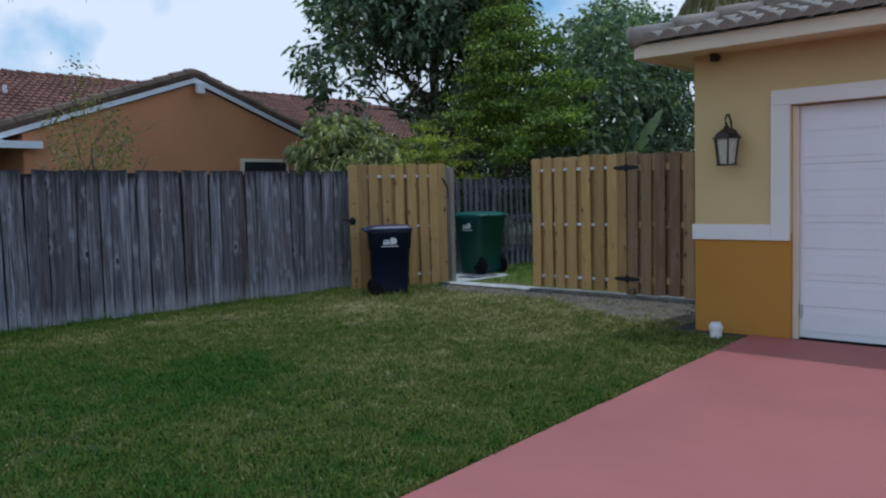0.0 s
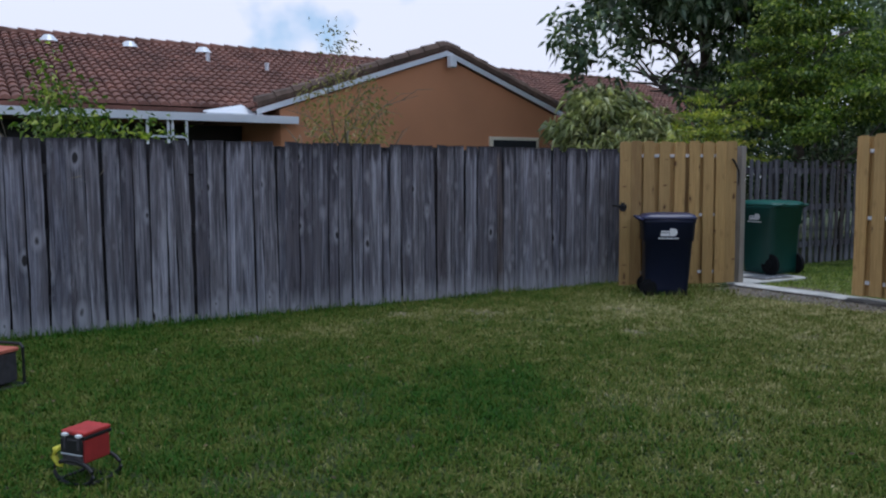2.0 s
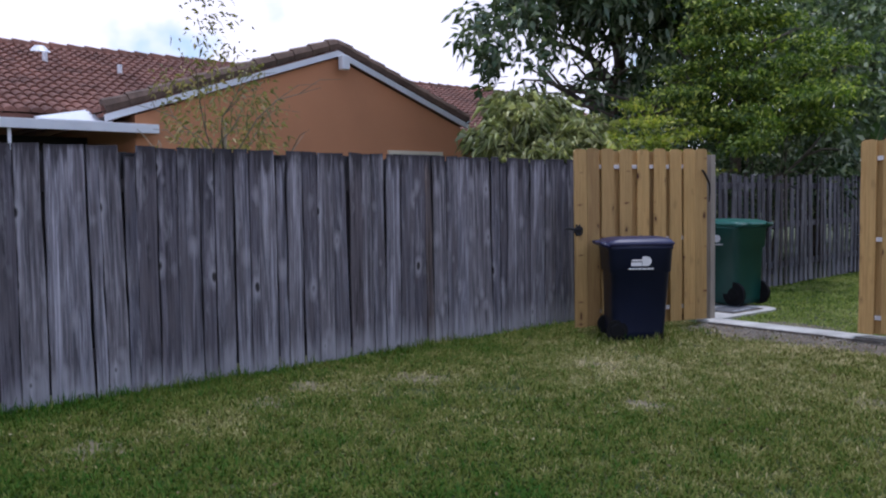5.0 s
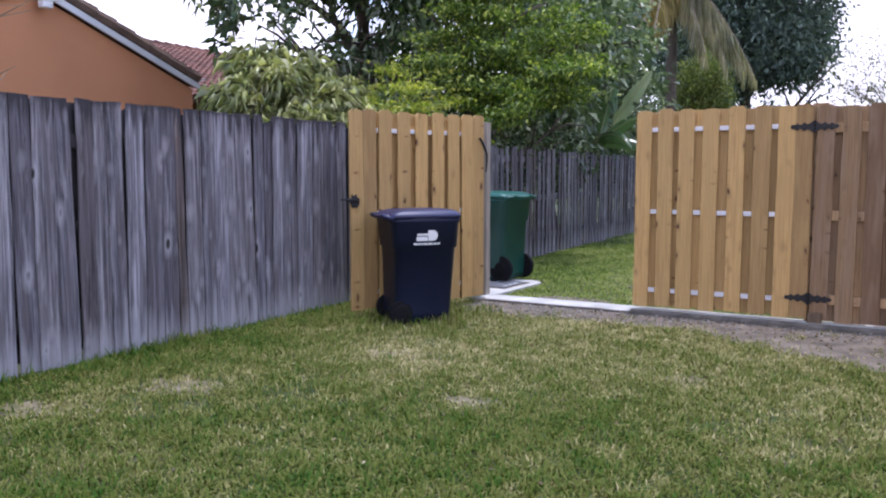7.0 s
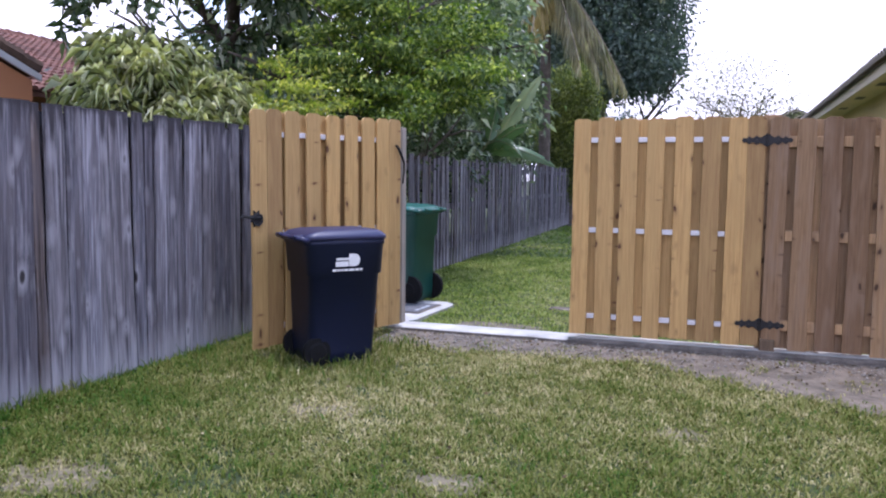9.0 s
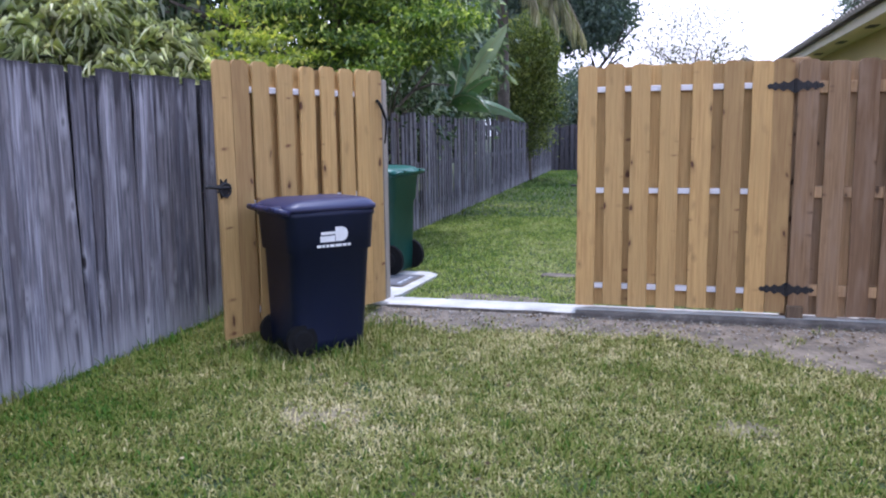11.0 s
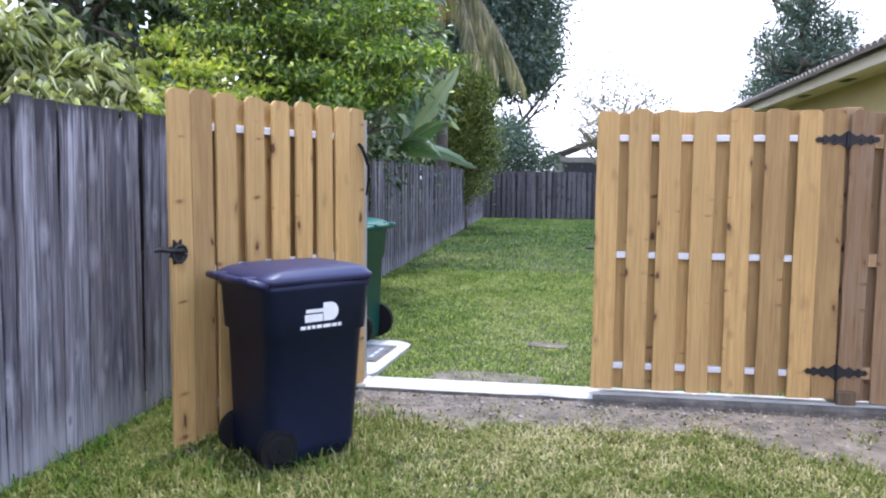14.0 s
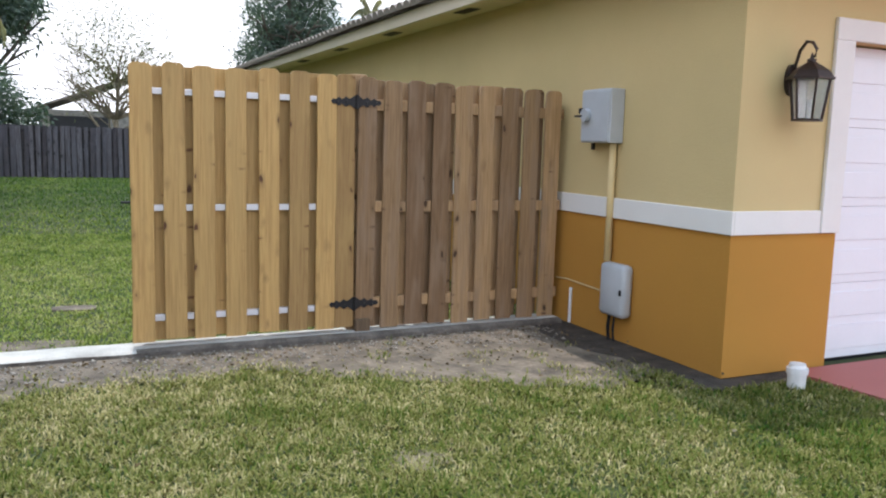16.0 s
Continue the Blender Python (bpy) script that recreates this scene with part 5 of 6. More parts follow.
tree("pale_bush", (-3.4, 0.7, 0), 1.9, 0.06, 8, 0.9,
     foliage([((-3.2, 0.4, 2.0), (0.7, 0.75, 0.75)), ((-3.6, 0.9, 2.4), (0.7, 0.8, 0.6)), ((-2.7, 0.9, 1.9), (0.7, 0.8, 0.6))],
             40, 34, 0.07, 0.20, 0.0105, M_PALE, 0.75, 0.15, 0.5),
     "pale green bush with long drooping leaves behind the fence", None, "bush")
tree("yellow_bush", (-2.3, 1.8, 0), 1.9, 0.05, 8, 0.8,
     foliage([((-2.2, 1.6, 2.1), (0.6, 0.7, 0.55)), ((-2.4, 2.2, 2.45), (0.6, 0.8, 0.4)), ((-2.0, 1.2, 1.7), (0.55, 0.8, 0.45)), ((-1.9, 2.4, 2.0), (0.5, 0.6, 0.45))],
             20, 52, 0.14, 0.085, 0.020, M_YELG, 0.15, 0.3, 0.45, 0.25),
     "yellow green bush with reddish tips behind the fence", None, "bush")
tree("low_hedge", (-2.2, 5.5, 0), 1.5, 0.05, 8, 0.9,
     foliage([((-1.9, 4.2, 1.7), (0.5, 1.3, 0.8)), ((-1.9, 6.2, 1.9), (0.55, 1.4, 0.9)), ((-2.6, 8.6, 1.9), (0.7, 1.8, 1.1)), ((-3.4, 2.6, 1.6), (1.2, 1.4, 0.9)), ((-3.6, 5.2, 1.7), (0.9, 2.0, 1.1)), ((-4.2, 8.0, 1.8), (1.2, 2.2, 1.2)), ((-3.2, 12.0, 1.6), (1.0, 2.5, 1.1)), ((-7.0, 11.0, 2.2), (1.2, 3.0, 1.6)), ((-6.0, 15.5, 2.4), (1.5, 2.5, 1.8)), ((-5.0, 19.0, 2.2), (1.5, 2.5, 1.6))],
             14, 30, 0.16, 0.13, 0.028, M_MANGO, 0.3, 0.2, 0.3),
     "dark undergrowth along the back fence", None, "bush")
tree("column_shrub", (-1.75, 17.5, 0), 3.2, 0.10, 10, 0.9,
     foliage([((-1.7, 17.5, 2.4), (0.85, 0.9, 1.7)), ((-1.75, 17.5, 3.8), (0.7, 0.8, 1.1)), ((-1.35, 17.3, 3.4), (0.4, 0.5, 0.9)), ((-2.2, 17.3, 2.8), (0.7, 0.8, 1.3))],
             40, 55, 0.15, 0.12, 0.020, M_COLUMN, 0.05, 0.6, 0.4),
     "upright yellow green shrub behind the back fence", None, "bush")
tree("dry_shrub", (-2.25, -4.55, 0), 2.1, 0.028, 26, 0.95,
     foliage([((-2.2, -4.50, 2.25), (0.42, 0.58, 0.5)), ((-2.3, -4.4, 1.95), (0.4, 0.6, 0.35)), ((-2.15, -4.75, 2.95), (0.14, 0.22, 0.22)), ((-2.2, -4.6, 2.65), (0.22, 0.3, 0.25))],
             105, 13, 0.10, 0.07, 0.011, M_DRYLF, 0.5, 0.2, 0.2),
     "thin half-bare shrub with small dry leaves above the fence", M_TWIG, "shrub")
tree("leafy_shrub", (-1.95, -7.75, 0), 1.6, 0.03, 9, 0.8,
     foliage([((-1.9, -7.68, 1.95), (0.38, 0.40, 0.42)), ((-1.9, -7.66, 2.35), (0.25, 0.24, 0.25)), ((-1.85, -7.2, 1.86), (0.3, 0.36, 0.22)), ((-1.9, -6.75, 1.75), (0.2, 0.25, 0.16))],
             170, 16, 0.10, 0.085, 0.018, M_BRIGHT, 0.4, 0.2, 0.2),
     "green shrub reaching over the old fence", M_TWIG, "shrub")
tree("shade_tree", (-3.6, 36, 0), 8, 0.35, 12, 4.0,
     foliage([((-3.4, 36, 9.5), (4.2, 4, 3.8)), ((-2.0, 35, 6.9), (2.6, 2.6, 1.6)), ((-5.5, 36, 7.5), (3.5, 3.5, 3)), ((-3, 36, 13), (3.4, 3.4, 2.4))],
             2.2, 62, 0.42, 0.26, 0.062, M_HAZYTREE, 0.3, 0.2, 0.4),
     "tall dark round-crowned tree beyond the far fence")
tree("far_bush", (-2.6, 26.5, 0), 2, 0.12, 9, 1.4,
     foliage([((-2.9, 26, 2.2), (1.4, 1.4, 1.4)), ((-1.4, 26.5, 2.3), (1.1, 1.0, 1.3)), ((-0.3, 27, 2.1), (0.9, 0.9, 0.9)), ((-4, 26, 3.2), (1.8, 1.6, 1.6)), ((-1.7, 30, 3.3), (1.0, 1.0, 0.9))],
             16, 46, 0.2, 0.16, 0.038, M_HAZYTREE, 0.3, 0.2, 0.4),
     "dark bushes behind the far fence", None, "bush")
tree("sparse_tree", (3.0, 27.2, 0), 4.0, 0.085, 60, 2.4,
     foliage([((2.2, 27.2, 4.9), (1.3, 1.2, 1.9)), ((3.4, 27.2, 4.7), (1.4, 1.2, 1.7)), ((4.6, 27.2, 3.9), (1.0, 1.0, 1.1)), ((2.2, 27.2, 2.9), (0.9, 0.9, 0.9))],
             16, 12, 0.22, 0.10, 0.028, M_BAREL, 0.3, 0.2, 0.2),
     "sparse small tree with bare grey twigs beyond the far fence", M_TWIG)
tree("conifer_tree", (14.4, 46, 0), 13, 0.4, 30, 2.6,
     foliage([((13.0, 46, 6.6), (2.2, 2.0, 1.4)), ((16.2, 46, 7.2), (2.0, 1.8, 1.1)), ((14.4, 46, 8.4), (2.7, 2.4, 1.1)), ((12.7, 46, 9.5), (1.4, 1.3, 0.8)), ((15.5, 46, 10.2), (1.9, 1.6, 0.9)), ((14.0, 46, 11.4), (1.7, 1.5, 1.0)), ((14.8, 46, 12.9), (1.2, 1.1, 1.0)), ((14.1, 46, 14.1), (0.8, 0.8, 0.9)), ((17.5, 46, 8.9), (1.3, 1.0, 0.5)), ((12.0, 46, 5.2), (1.2, 1.0, 0.7))],
             3.6, 60, 0.42, 0.26, 0.05, M_HAZYTREE, 0.1, 0.3, 0.35),
     "tall dark feathery tree behind the house roof")


# palm with brown hanging fronds
def frond(bm_v, base, tip, rise, leaf_len, n=220, hang=0.92):
    """Leaflets along a bowed rib from base to tip; returns arrays of leaflet bases and directions."""
    base, tip = np.array(base, float), np.array(tip, float)
    t = np.linspace(0, 1, n)
    p = base + (tip - base) * t[:, None] + np.array([0, 0, 1.0]) * (rise * 4 * t * (1 - t))[:, None]
    tg = np.gradient(p, axis=0)
    tg /= np.linalg.norm(tg, axis=1, keepdims=True)
    side = np.cross(tg, [0, 0, 1.0])
    side /= np.linalg.norm(side, axis=1, keepdims=True) + 1e-9
    tube(bm_v, [Vector(q) for q in p[:: max(1, n // 12)]], 0.018, 6)
    out_p, out_d = [], []
    for s in (-1, 1):
        out_p.append(p)
        out_d.append(side * s * (1 - hang * 0.8) + np.array([0, 0, -1.0]) * hang + tg * 0.18 + rng.normal(size=p.shape) * 0.08)
    return np.concatenate(out_p), np.concatenate(out_d)


def palm(base, top, fronds, label, leaf_len, dead=()):
    t = thing("palm_tree", pose(0, 0, 0), label, "palm")
    bm = bmesh.new()
    n = 14
    tube(bm, [(base[0] + (top[0] - base[0]) * i / n, base[1] + (top[1] - base[1]) * i / n, top[2] * i / n) for i in range(n + 1)], [0.17 - 0.004 * i + 0.012 * (i % 2) for i in range(n + 1)], 12)
    part("trunk", bm, M_BARK, t, "", None, True)
    taper = np.tile(1 - 0.6 * np.linspace(0, 1, 220) ** 2, 2)
    for tip, rise in fronds:
        rb = bmesh.new()
        P, D = frond(rb, top, tip, rise, leaf_len)
        me = leaf_mesh("frond", P, D, leaf_len * taper, 0.026, M_PALM, 0.25, 0.02)
        fr_ = part("frond", me, None, t)
        part("rib", rb, M_TWIG, fr_)
    for tip, rise in dead:
        rb = bmesh.new()
        P, D = frond(rb, top, tip, rise, leaf_len)
        fr_ = part("dead_frond", leaf_mesh("dead_frond", P, D, leaf_len * taper, 0.032, M_DEADF, 0.3, 0.02), None, t, "brown dead frond hanging by the trunk")
        part("rib", rb, M_TWIG, fr_)
    return t


palm((-2.0, 15.0), (-2.1, 15.2, 6.9),
     [((-0.05, 16.2, 3.85), 0.42), ((-0.3, 15.9, 4.0), 0.5), ((-0.7, 15.6, 4.2), 0.4), ((-1.1, 14.8, 4.4), 0.3), ((0.8, 16.4, 6.6), 0.9), ((-1.4, 12.6, 6.2), 0.9), ((-4.2, 15.6, 6.6), 0.9), ((-2.0, 18.2, 6.4), 0.9), ((0.1, 17.6, 7.6), 0.8)],
     "coconut palm with brown drooping fronds behind the fence", 0.95,
     [((-2.6, 13.2, 4.9), 0.3), ((-2.3, 13.0, 4.8), 0.25), ((-2.0, 13.1, 4.8), 0.3), ((-2.9, 13.6, 5.0), 0.4)])

palm((24.7, 60), (24.7, 60, 12.2),
     [((26.6, 60.5, 11.6), 0.5), ((22.8, 59.6, 11.6), 0.5), ((25.2, 58.6, 11.5), 0.6), ((26.0, 61, 13.4), 0.4), ((23.5, 60, 13.5), 0.4), ((24.3, 61.4, 12.2), 0.6)],
     "slim palm far behind the house roof", 0.6)

palm((-2.9, -10.6), (-2.6, -9.9, 6.6),
     [((-2.0, -7.7, 3.35), 0.5), ((-2.1, -8.0, 3.5), 0.4), ((-2.0, -6.1, 3.85), 0.8), ((-2.0, -5.5, 4.05), 0.9), ((-2.2, -4.5, 4.25), 1.0), ((-4.5, -8.5, 4.6), 0.7), ((-0.2, -10.5, 5.2), 0.7), ((-4.6, -12, 5.6), 0.7), ((-2.0, -13, 5.6), 0.8)],
     "tall palm beside the old fence with drooping frond tips", 0.5)

# banana plant
bn = thing("banana_plant", pose(-1.75, 7.7, 0), "banana plant with torn broad leaves hanging over the fence", "banana plant")
bm = bmesh.new()
tube(bm, [(0, 0, 0), (0.03, 0.02, 0.8), (0.0, 0, 1.7)], [0.13, 0.10, 0.07], 10)
part("stem", bm, M_PALE, bn, "", None, True)
BANANA_LEAVES = (((0.36, -0.3, 2.02), (0.44, 0.3, 3.12), 0.02, 0.17), ((0.50, 0.0, 2.2), (1.22, 0.1, 3.22), 0.03, 0.17), ((0.30, -0.1, 1.85), (1.10, -0.2, 2.30), 0.10, 0.15),
                 ((0.05, -0.1, 1.80), (1.55, 0.05, 1.54), 0.20, 0.14), ((0.10, 0, 1.85), (1.05, -0.5, 1.70), 0.24, 0.15), ((-0.05, 0, 1.9), (-0.30, -0.3, 2.9), 0.05, 0.15), ((0.0, 0, 1.9), (-0.55, -0.3, 1.9), 0.25, 0.13))
for start, tip, rise, wid in BANANA_LEAVES:
    bm, rib = bmesh.new(), []
    s0, e0 = Vector(start), Vector(tip)
    prev = None
    N = 18
    d = (e0 - s0).normalized()
    side = d.cross(Vector((0.15, -0.85, 0.5))).normalized()
    upv = side.cross(d).normalized()
    for i in range(N + 1):
        u = i / N
        c = s0.lerp(e0, u) + Vector((0, 0, rise * 4 * u * (1 - u)))
        rib.append(c + upv * 0.004)
        w = wid * max(0.03, math.sin(min(1, max(0, u / 0.98)) ** 0.8 * math.pi) ** 0.7) * rnd.uniform(0.88, 1.04)
        row = [bm.verts.new(c + side * w - upv * w * 0.35), bm.verts.new(c + side * w * 0.5 - upv * w * 0.06), bm.verts.new(c), bm.verts.new(c - side * w * 0.5 - upv * w * 0.06), bm.verts.new(c - side * w - upv * w * 0.35)]
        if prev:
            for k in range(4):
                if not (k in (0, 3) and rnd.random() < 0.13):
                    bm.faces.new((prev[k], prev[k + 1], row[k + 1], row[k]))
        prev = row
    leaf = part("leaf", bm, M_BANANA, bn, "", None, True)
    rb = bmesh.new()
    tube(rb, [Vector((0, 0, 1.62)) if start[2] < 1.95 else Vector((0.02, 0, 1.66))] + rib, [0.02] + [0.013 - 0.009 * i / N for i in range(N + 1)], 6)
    part("midrib", rb, M_PALE, leaf, "", None, True)


dl = thing("arching_plant", pose(-1.45, 4.0, 0), "plant with pale dry leaves arching over the picket fence", "plant")
for x0, y0, x1, y1, z1, drop in ((-0.05, 0.1, 0.30, 0.45, 2.62, 0.55), (0.0, 0.0, 0.42, -0.35, 1.92, 0.42), (0.0, -0.1, 0.34, -0.25, 1.98, 0.38), (-0.1, 0.2, 0.22, 0.05, 2.35, 0.5)):
    bm = bmesh.new()
    path = [Vector((x0 + (x1 - x0) * u, y0 + (y1 - y0) * u, 0.9 + (z1 - 0.9) * math.sin(min(1.0, u / 0.72) * 1.57) - drop * max(0, (u - 0.66) / 0.34) ** 2)) for u in np.linspace(0, 1, 16)]
    prev = None
    for i, p in enumerate(path):
        w = 0.022 * (1.0 - 0.8 * (i / 15) ** 2)
        row = [bm.verts.new(p + Vector((0.6 * w, -0.8 * w, 0))), bm.verts.new(p + Vector((0, 0, 0.006))), bm.verts.new(p - Vector((0.6 * w, -0.8 * w, 0)))]
        if prev:
            for k in range(2):
                bm.faces.new((prev[k], prev[k + 1], row[k + 1], row[k]))
        prev = row
    bmesh.ops.solidify(bm, geom=bm.faces, thickness=0.003)
    part("leaf", bm, M_TWIG, dl, "", None, True)

# ---- grass ----
def lumps(x, y, per_metre, seed):
    """Smooth random hills and hollows from 0 to 1 over the plan."""
    table = np.random.default_rng(seed).uniform(size=(64, 64))
    u, v = x * per_metre + 200.3, y * per_metre + 200.7
    i, j = np.floor(u).astype(int), np.floor(v).astype(int)
    f, g = u - i, v - j
    f, g = f * f * (3 - 2 * f), g * g * (3 - 2 * g)
    at = lambda p, q: table[p % 64, q % 64]
    return (at(i, j) * (1 - f) + at(i + 1, j) * f) * (1 - g) + (at(i, j + 1) * (1 - f) + at(i + 1, j + 1) * f) * g


def blades(n, xr, yr, keep, length, width, material, name, label, dryness, flat=(0.55, 1.55)):
    """Short blades, most of them bent over; dryness(x, y) gives each its colour, dry ones are shorter."""
    x, y = rng.uniform(*xr, n), rng.uniform(*yr, n)
    k = keep(x, y)
    x, y = x[k], y[k]
    n = len(x)
    dry = np.clip(dryness(x, y) + rng.normal(0, 0.21, n), 0, 1)
    a = rng.uniform(0, 2 * np.pi, n)
    ln = length * rng.uniform(0.5, 1.35, n) * (1.25 - 0.5 * dry) * (0.75 + 0.5 * lumps(x, y, 6.0, 5))
    lean = rng.uniform(*flat, n)
    dx, dy = np.cos(a), np.sin(a)
    w = width * rng.uniform(0.7, 1.3, n)
    sx, sy = -dy * w / 2, dx * w / 2
    v = np.empty((n, 5, 3))
    for i, (u, taper) in enumerate(((0.0, 1.0), (0.55, 0.85))):
        hx = ln * u * np.sin(lean * u)
        hz = ln * u * np.cos(lean * u)
        v[:, 2 * i] = np.stack([x + dx * hx + sx * taper, y + dy * hx + sy * taper, hz], 1)
        v[:, 2 * i + 1] = np.stack([x + dx * hx - sx * taper, y + dy * hx - sy * taper, hz], 1)
    hx, hz = ln * np.sin(lean * 1.0), ln * np.cos(lean * 1.0)
    v[:, 4] = np.stack([x + dx * hx, y + dy * hx, hz], 1)
    i = np.arange(n)[:, None] * 5
    loops = np.concatenate([i + [0, 1, 3, 2], i + [2, 3, 4]], axis=1).ravel()
    starts = (np.arange(n)[:, None] * 7 + [0, 4]).ravel()
    me = raw_mesh(name, v.reshape(-1, 3), loops, starts, material)
    me.attributes.new("dryness", "FLOAT", "POINT").data.foreach_set("value", np.repeat(dry, 5).astype(np.float32))
    ob = new(name, me)
    return tagged(ob, label, "grass", "", "stuff")


# lush and dry stretches of the front lawn: x, y, radius, change
STRETCHES = ((2.6, -5.9, 0.75, -0.26), (2.3, -5.3, 0.5, -0.20), (-0.5, -2.7, 0.45, -0.25), (0.8, -1.75, 0.3, -0.12), (2.0, -1.5, 0.3, -0.10), (2.05, -3.5, 0.4, -0.10), (3.9, -3.6, 0.45, -0.14), (4.4, -2.5, 0.5, -0.2),
             (3.8, -4.7, 0.7, 0.12), (3.0, -4.8, 0.4, 0.10), (-0.3, -4.1, 0.4, 0.20), (0.0, -5.7, 0.45, 0.18), (-0.1, -6.5, 0.4, 0.18), (-0.2, -4.6, 0.35, 0.16), (0.68, -2.66, 0.35, 0.14), (1.2, -0.95, 0.4, 0.15), (1.7, -1.6, 0.5, 0.08))


def front_dry_and_sun(x, y):
    d = 0.48 + 0.16 * (lumps(x, y, 0.8, 1) - 0.5) + 0.20 * (lumps(x, y, 3.1, 2) - 0.5) + 0.38 * (lumps(x, y, 12.0, 3) - 0.5)
    for cx, cy, r, k in STRETCHES:
        d += k * np.exp(-(((x - cx) / r) ** 2 + ((y - cy) / (r * 0.8)) ** 2))
    d += np.interp(y, (-7.0, -5.0, -3.4, -2.6), (-0.25, -0.06, 0.04, 0.16))   # paler towards the gate: sunlight put into the blade colour
    return d - 0.34 * np.exp(-np.maximum(x + 1.1, 0) / 0.22)


def back_dry_and_shade(x, y):
    d = 0.52 + 0.40 * (lumps(x, y, 0.7, 7) - 0.5) + 0.30 * (lumps(x, y, 2.6, 8) - 0.5) + 0.45 * (lumps(x, y, 9.0, 9) - 0.5)
    # tree shade over the far lawn, put in as darker green blades
    return d - 0.40 * np.clip((y - 5.0) / 7.0, 0, 1)


# straw and bare earth where the lawn has died back
DRY = ((0.52, -2.6, 0.22), (-0.12, -3.95, 0.26), (-0.2, -5.2, 0.24), (-0.45, -4.7, 0.20), (0.05, -6.4, 0.20), (2.5, -2.3, 0.14), (1.6, -3.4, 0.16))
for cx, cy, r in DRY:
    soil_sheet("dry_patch", [(cx + r * 1.1 * math.cos(a) * (1 + 0.5 * noise.noise((a * 1.3 + cx, cy, 0))), cy + r * 0.8 * math.sin(a) * (1 + 0.5 * noise.noise((a * 1.7, cx, 3)))) for a in np.linspace(0, 6.1, 28)], 0.004, M_STRAW, "dry straw patch worn into the lawn")


def front_keep(x, y):
    edge = np.interp(x, [p[0] for p in edge_pts], [p[1] for p in edge_pts])
    ok = (x < 5.30 + (-2.0 - y) * 0.068 - 0.01) & ((y < edge - rng.exponential(0.05, len(x)) + rng.exponential(0.09, len(x))) | (x < -0.05))
    ok &= ~((x > 4.52) & (y > -1.98))
    for cx, cy, r in DRY:
        ok &= rng.uniform(size=len(x)) > 0.72 * np.exp(-(((x - cx) / r) ** 2 + ((y - cy) / (r * 0.7)) ** 2) * (1.2 + 0.8 * np.sin(x * 11 + y * 7)))
    bare = np.sin(x * 1.7 + 2.0 * np.sin(y * 0.9)) * np.sin(y * 1.3 + x * 0.6)
    tuft = lumps(x, y, 5.0, 21) > 0.74
    ok |= (rng.uniform(size=len(x)) < 0.16) & tuft & (x > 0) & (y < -0.2) & (x < 4.4) & (y > -2.0)
    thin = 0.5 * bare + 1.6 * (lumps(x, y, 7.0, 22) - 0.55)
    return ok & (rng.uniform(size=len(x)) > np.clip(thin - 0.2, 0, 0.6))


blades(400000, (-1.13, 5.9), (-8.2, -0.15), front_keep, 0.046, 0.0072, M_LAWN, "grass_front", "short patchy green and straw coloured lawn", front_dry_and_sun)
blades(110000, (-1.13, 6.0), (-10.4, -8.2), front_keep, 0.047, 0.0078, M_LAWN, "grass_front", "short green lawn beside the driveway", front_dry_and_sun)
blades(26000, (-1.13, 6.1), (-13.0, -10.4), front_keep, 0.052, 0.0085, M_LAWN, "grass_front", "short green lawn by the old fence", front_dry_and_sun)


blades(9000, (-1.14, -0.90), (-9.5, -0.2), lambda x, y: rng.uniform(size=len(x)) < np.exp(-(x + 1.14) / 0.09) * (0.15 + 0.85 * (lumps(x * 0 + 0.5, y, 1.3, 31) > 0.55)), 0.085, 0.007, M_LAWN, "grass_front", "longer green grass at the foot of the old fence", front_dry_and_sun, (0.2, 1.1))
blades(2600, (-0.75, 0.5), (-2.2, -0.5), lambda x, y: rng.uniform(size=len(x)) < np.exp(-((x + 0.05) ** 2 + (y + 1.33) ** 2) * 2.2), 0.10, 0.0075, M_LAWN, "grass_front", "longer green grass round the blue bin", lambda x, y: front_dry_and_sun(x, y) - 0.15, (0.2, 1.1))


def back_keep(x, y):
    pad = (x < 0.0) & (y < 1.52)
    worn = ((x - 0.75) / 0.42) ** 2 + ((y - 0.36) / 0.2) ** 2 < 1
    stone = (np.abs(x - 1.15) < 0.17) & (np.abs(y - 1.58) < 0.09)
    worn &= rng.uniform(size=len(x)) < 0.7
    return ~pad & ~worn & ~stone & (x > -1.14 - y * 0.034)


blades(95000, (-1.5, 4.7), (0.14, 7.0), back_keep, 0.040, 0.0085, M_LAWNB, "grass_back", "green lawn behind the gate", back_dry_and_shade)
blades(60000, (-2.0, 10.0), (7.0, 23.6), lambda x, y: (x > -1.14 - y * 0.034) & ((x < 4.7) | (y > 14)), 0.050, 0.016, M_LAWNB, "grass_back", "green lawn towards the far fence", back_dry_and_shade)

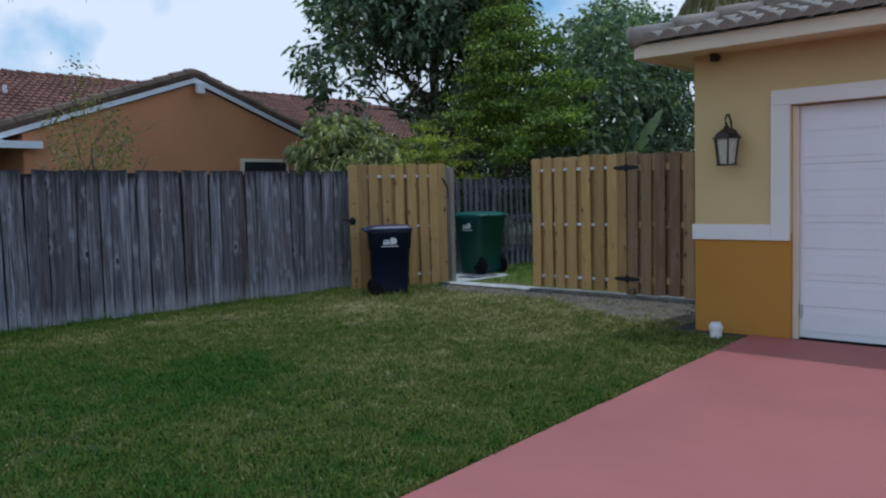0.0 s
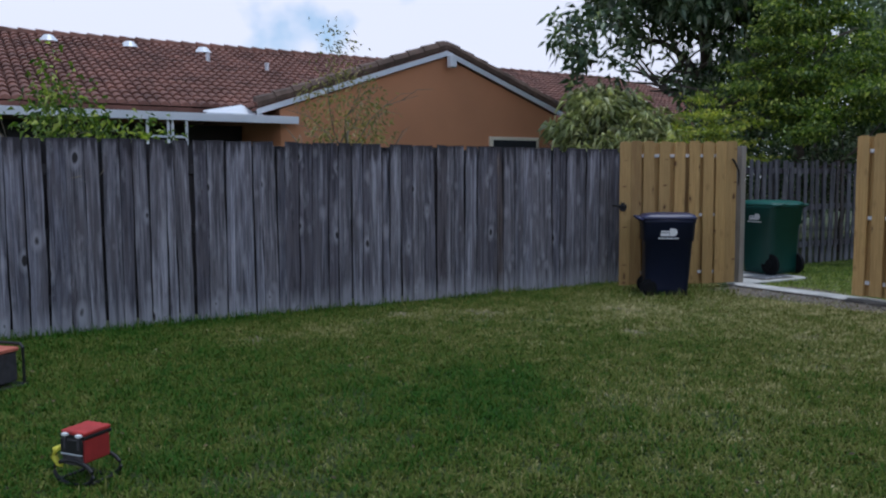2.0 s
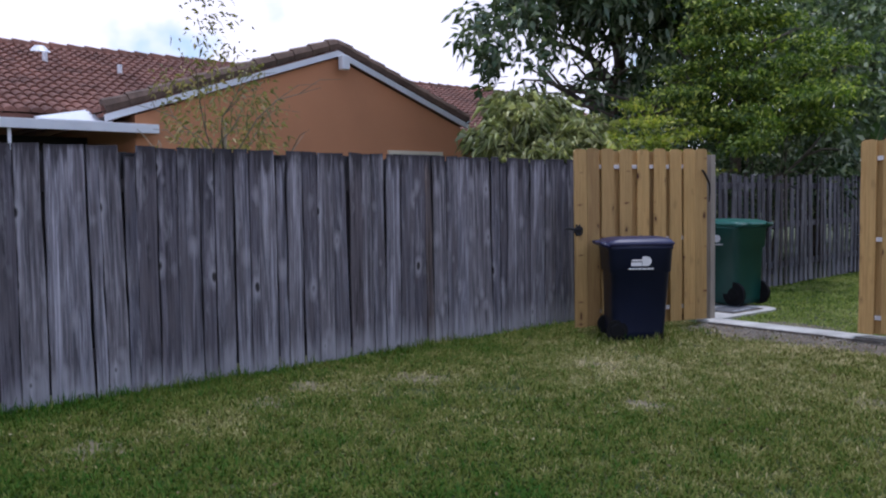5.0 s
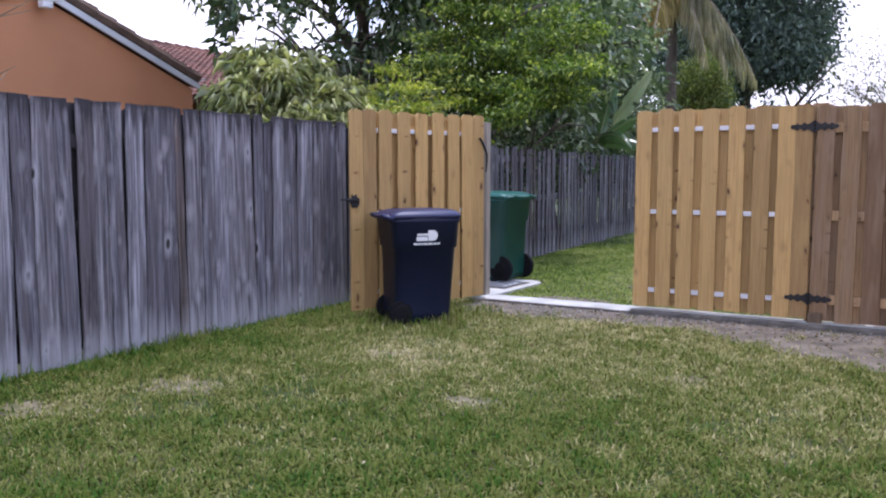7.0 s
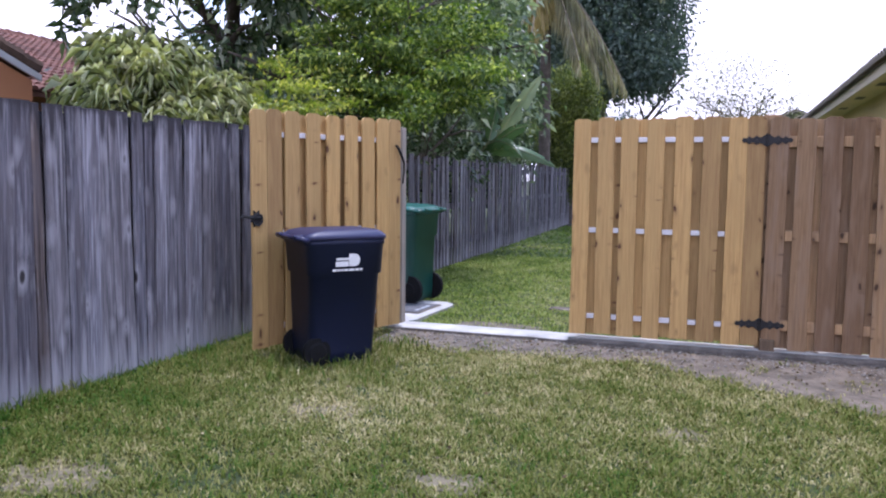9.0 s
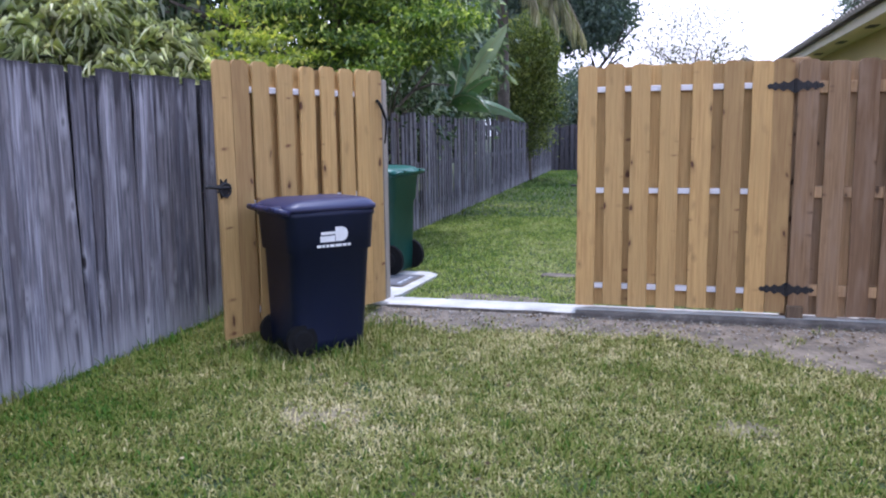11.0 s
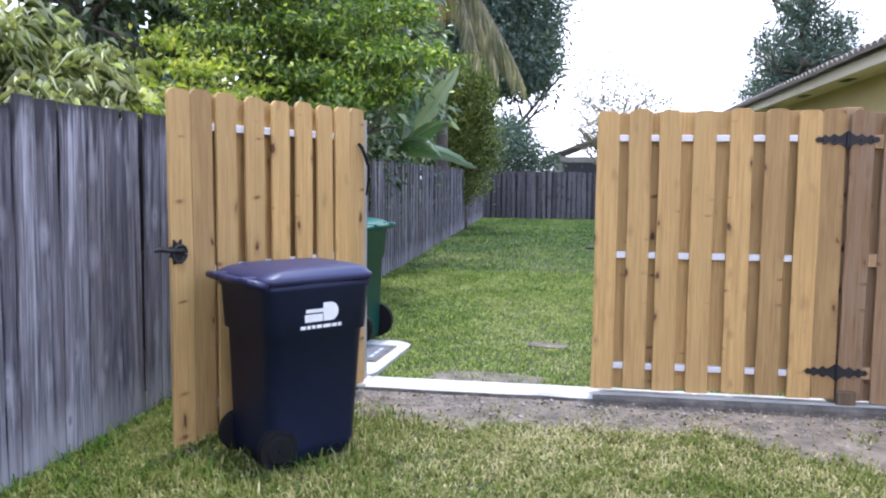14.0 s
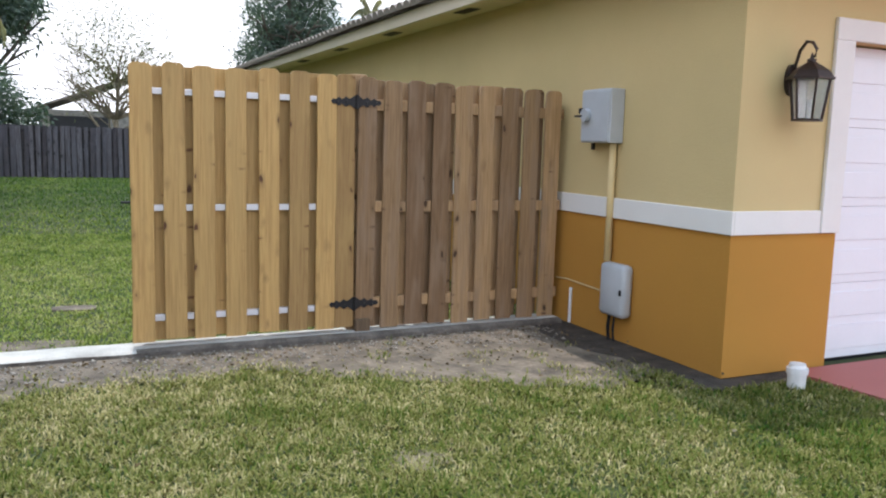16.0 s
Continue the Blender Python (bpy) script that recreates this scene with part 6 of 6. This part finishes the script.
# dry leaves and litter on the soil and the lawn
n = 650
lx, ly = rng.uniform(-0.1, 4.6, n), -0.15 - np.abs(rng.normal(0, 0.55, n))
n2 = 260
lx, ly = np.concatenate([lx, rng.uniform(-1.0, 5.0, n2)]), np.concatenate([ly, rng.uniform(-8.5, -0.8, n2)])
lc = np.stack([lx, ly, np.concatenate([np.full(n, 0.014), np.full(n2, 0.045)])], 1)
ld = rng.normal(size=lc.shape) * np.array([1, 1, 0.12])
M_LITTER = leafy("dry_litter", (0.05, 0.035, 0.02), (0.20, 0.14, 0.08), (0.42, 0.36, 0.26), 0.1, 0.8)
tagged(new("leaf_litter", leaf_mesh("leaf_litter", lc, ld, 0.03, 0.008, M_LITTER, 0.0, 0.05)), "dry brown leaf litter on soil and lawn", "litter", "", "stuff")

# gravel scattered along the sill
n = 1500
px, py = rng.uniform(-0.1, 4.5, n), -0.14 - np.abs(rng.normal(0, 0.26, n))
pr = rng.uniform(0.004, 0.014, n) * (1 + (rng.uniform(size=n) < 0.04) * 1.2)
octa = np.array([(1, 0, 0), (0, 1, 0), (-1, 0, 0), (0, -1, 0), (0, 0, 0.75), (0, 0, -0.4)], float)
v = np.stack([px, py, np.full(n, 0.008)], 1)[:, None, :] + octa[None] * pr[:, None, None] * rng.uniform(0.6, 1.2, (n, 6, 1))
i = np.arange(n)[:, None] * 6
tri = np.concatenate([i + t for t in ([0, 1, 4], [1, 2, 4], [2, 3, 4], [3, 0, 4], [1, 0, 5], [2, 1, 5], [3, 2, 5], [0, 3, 5])], axis=1)
tagged(new("gravel", raw_mesh("gravel", v.reshape(-1, 3), tri.ravel(), np.arange(0, 24 * n, 3), M_GRAVEL)), "pale gravel scattered on the soil along the sill", "gravel", "", "stuff")

# ---- old fences, board by board ----
fence_line((-1.165, -13.2, 0), 90, 13.15, "old grey weathered board fence with stains and knots", "tight")
fence_line((-1.165, 0.0, 0), 90 + math.degrees(math.atan(0.81 / 23.7)), 23.7, "old grey picket fence along the back lawn", "open")
fence_line((-2.0, 23.75, 0), 0, 14.0, "old board fence at the end of the back lawn, tree shade in its colour", "dark")
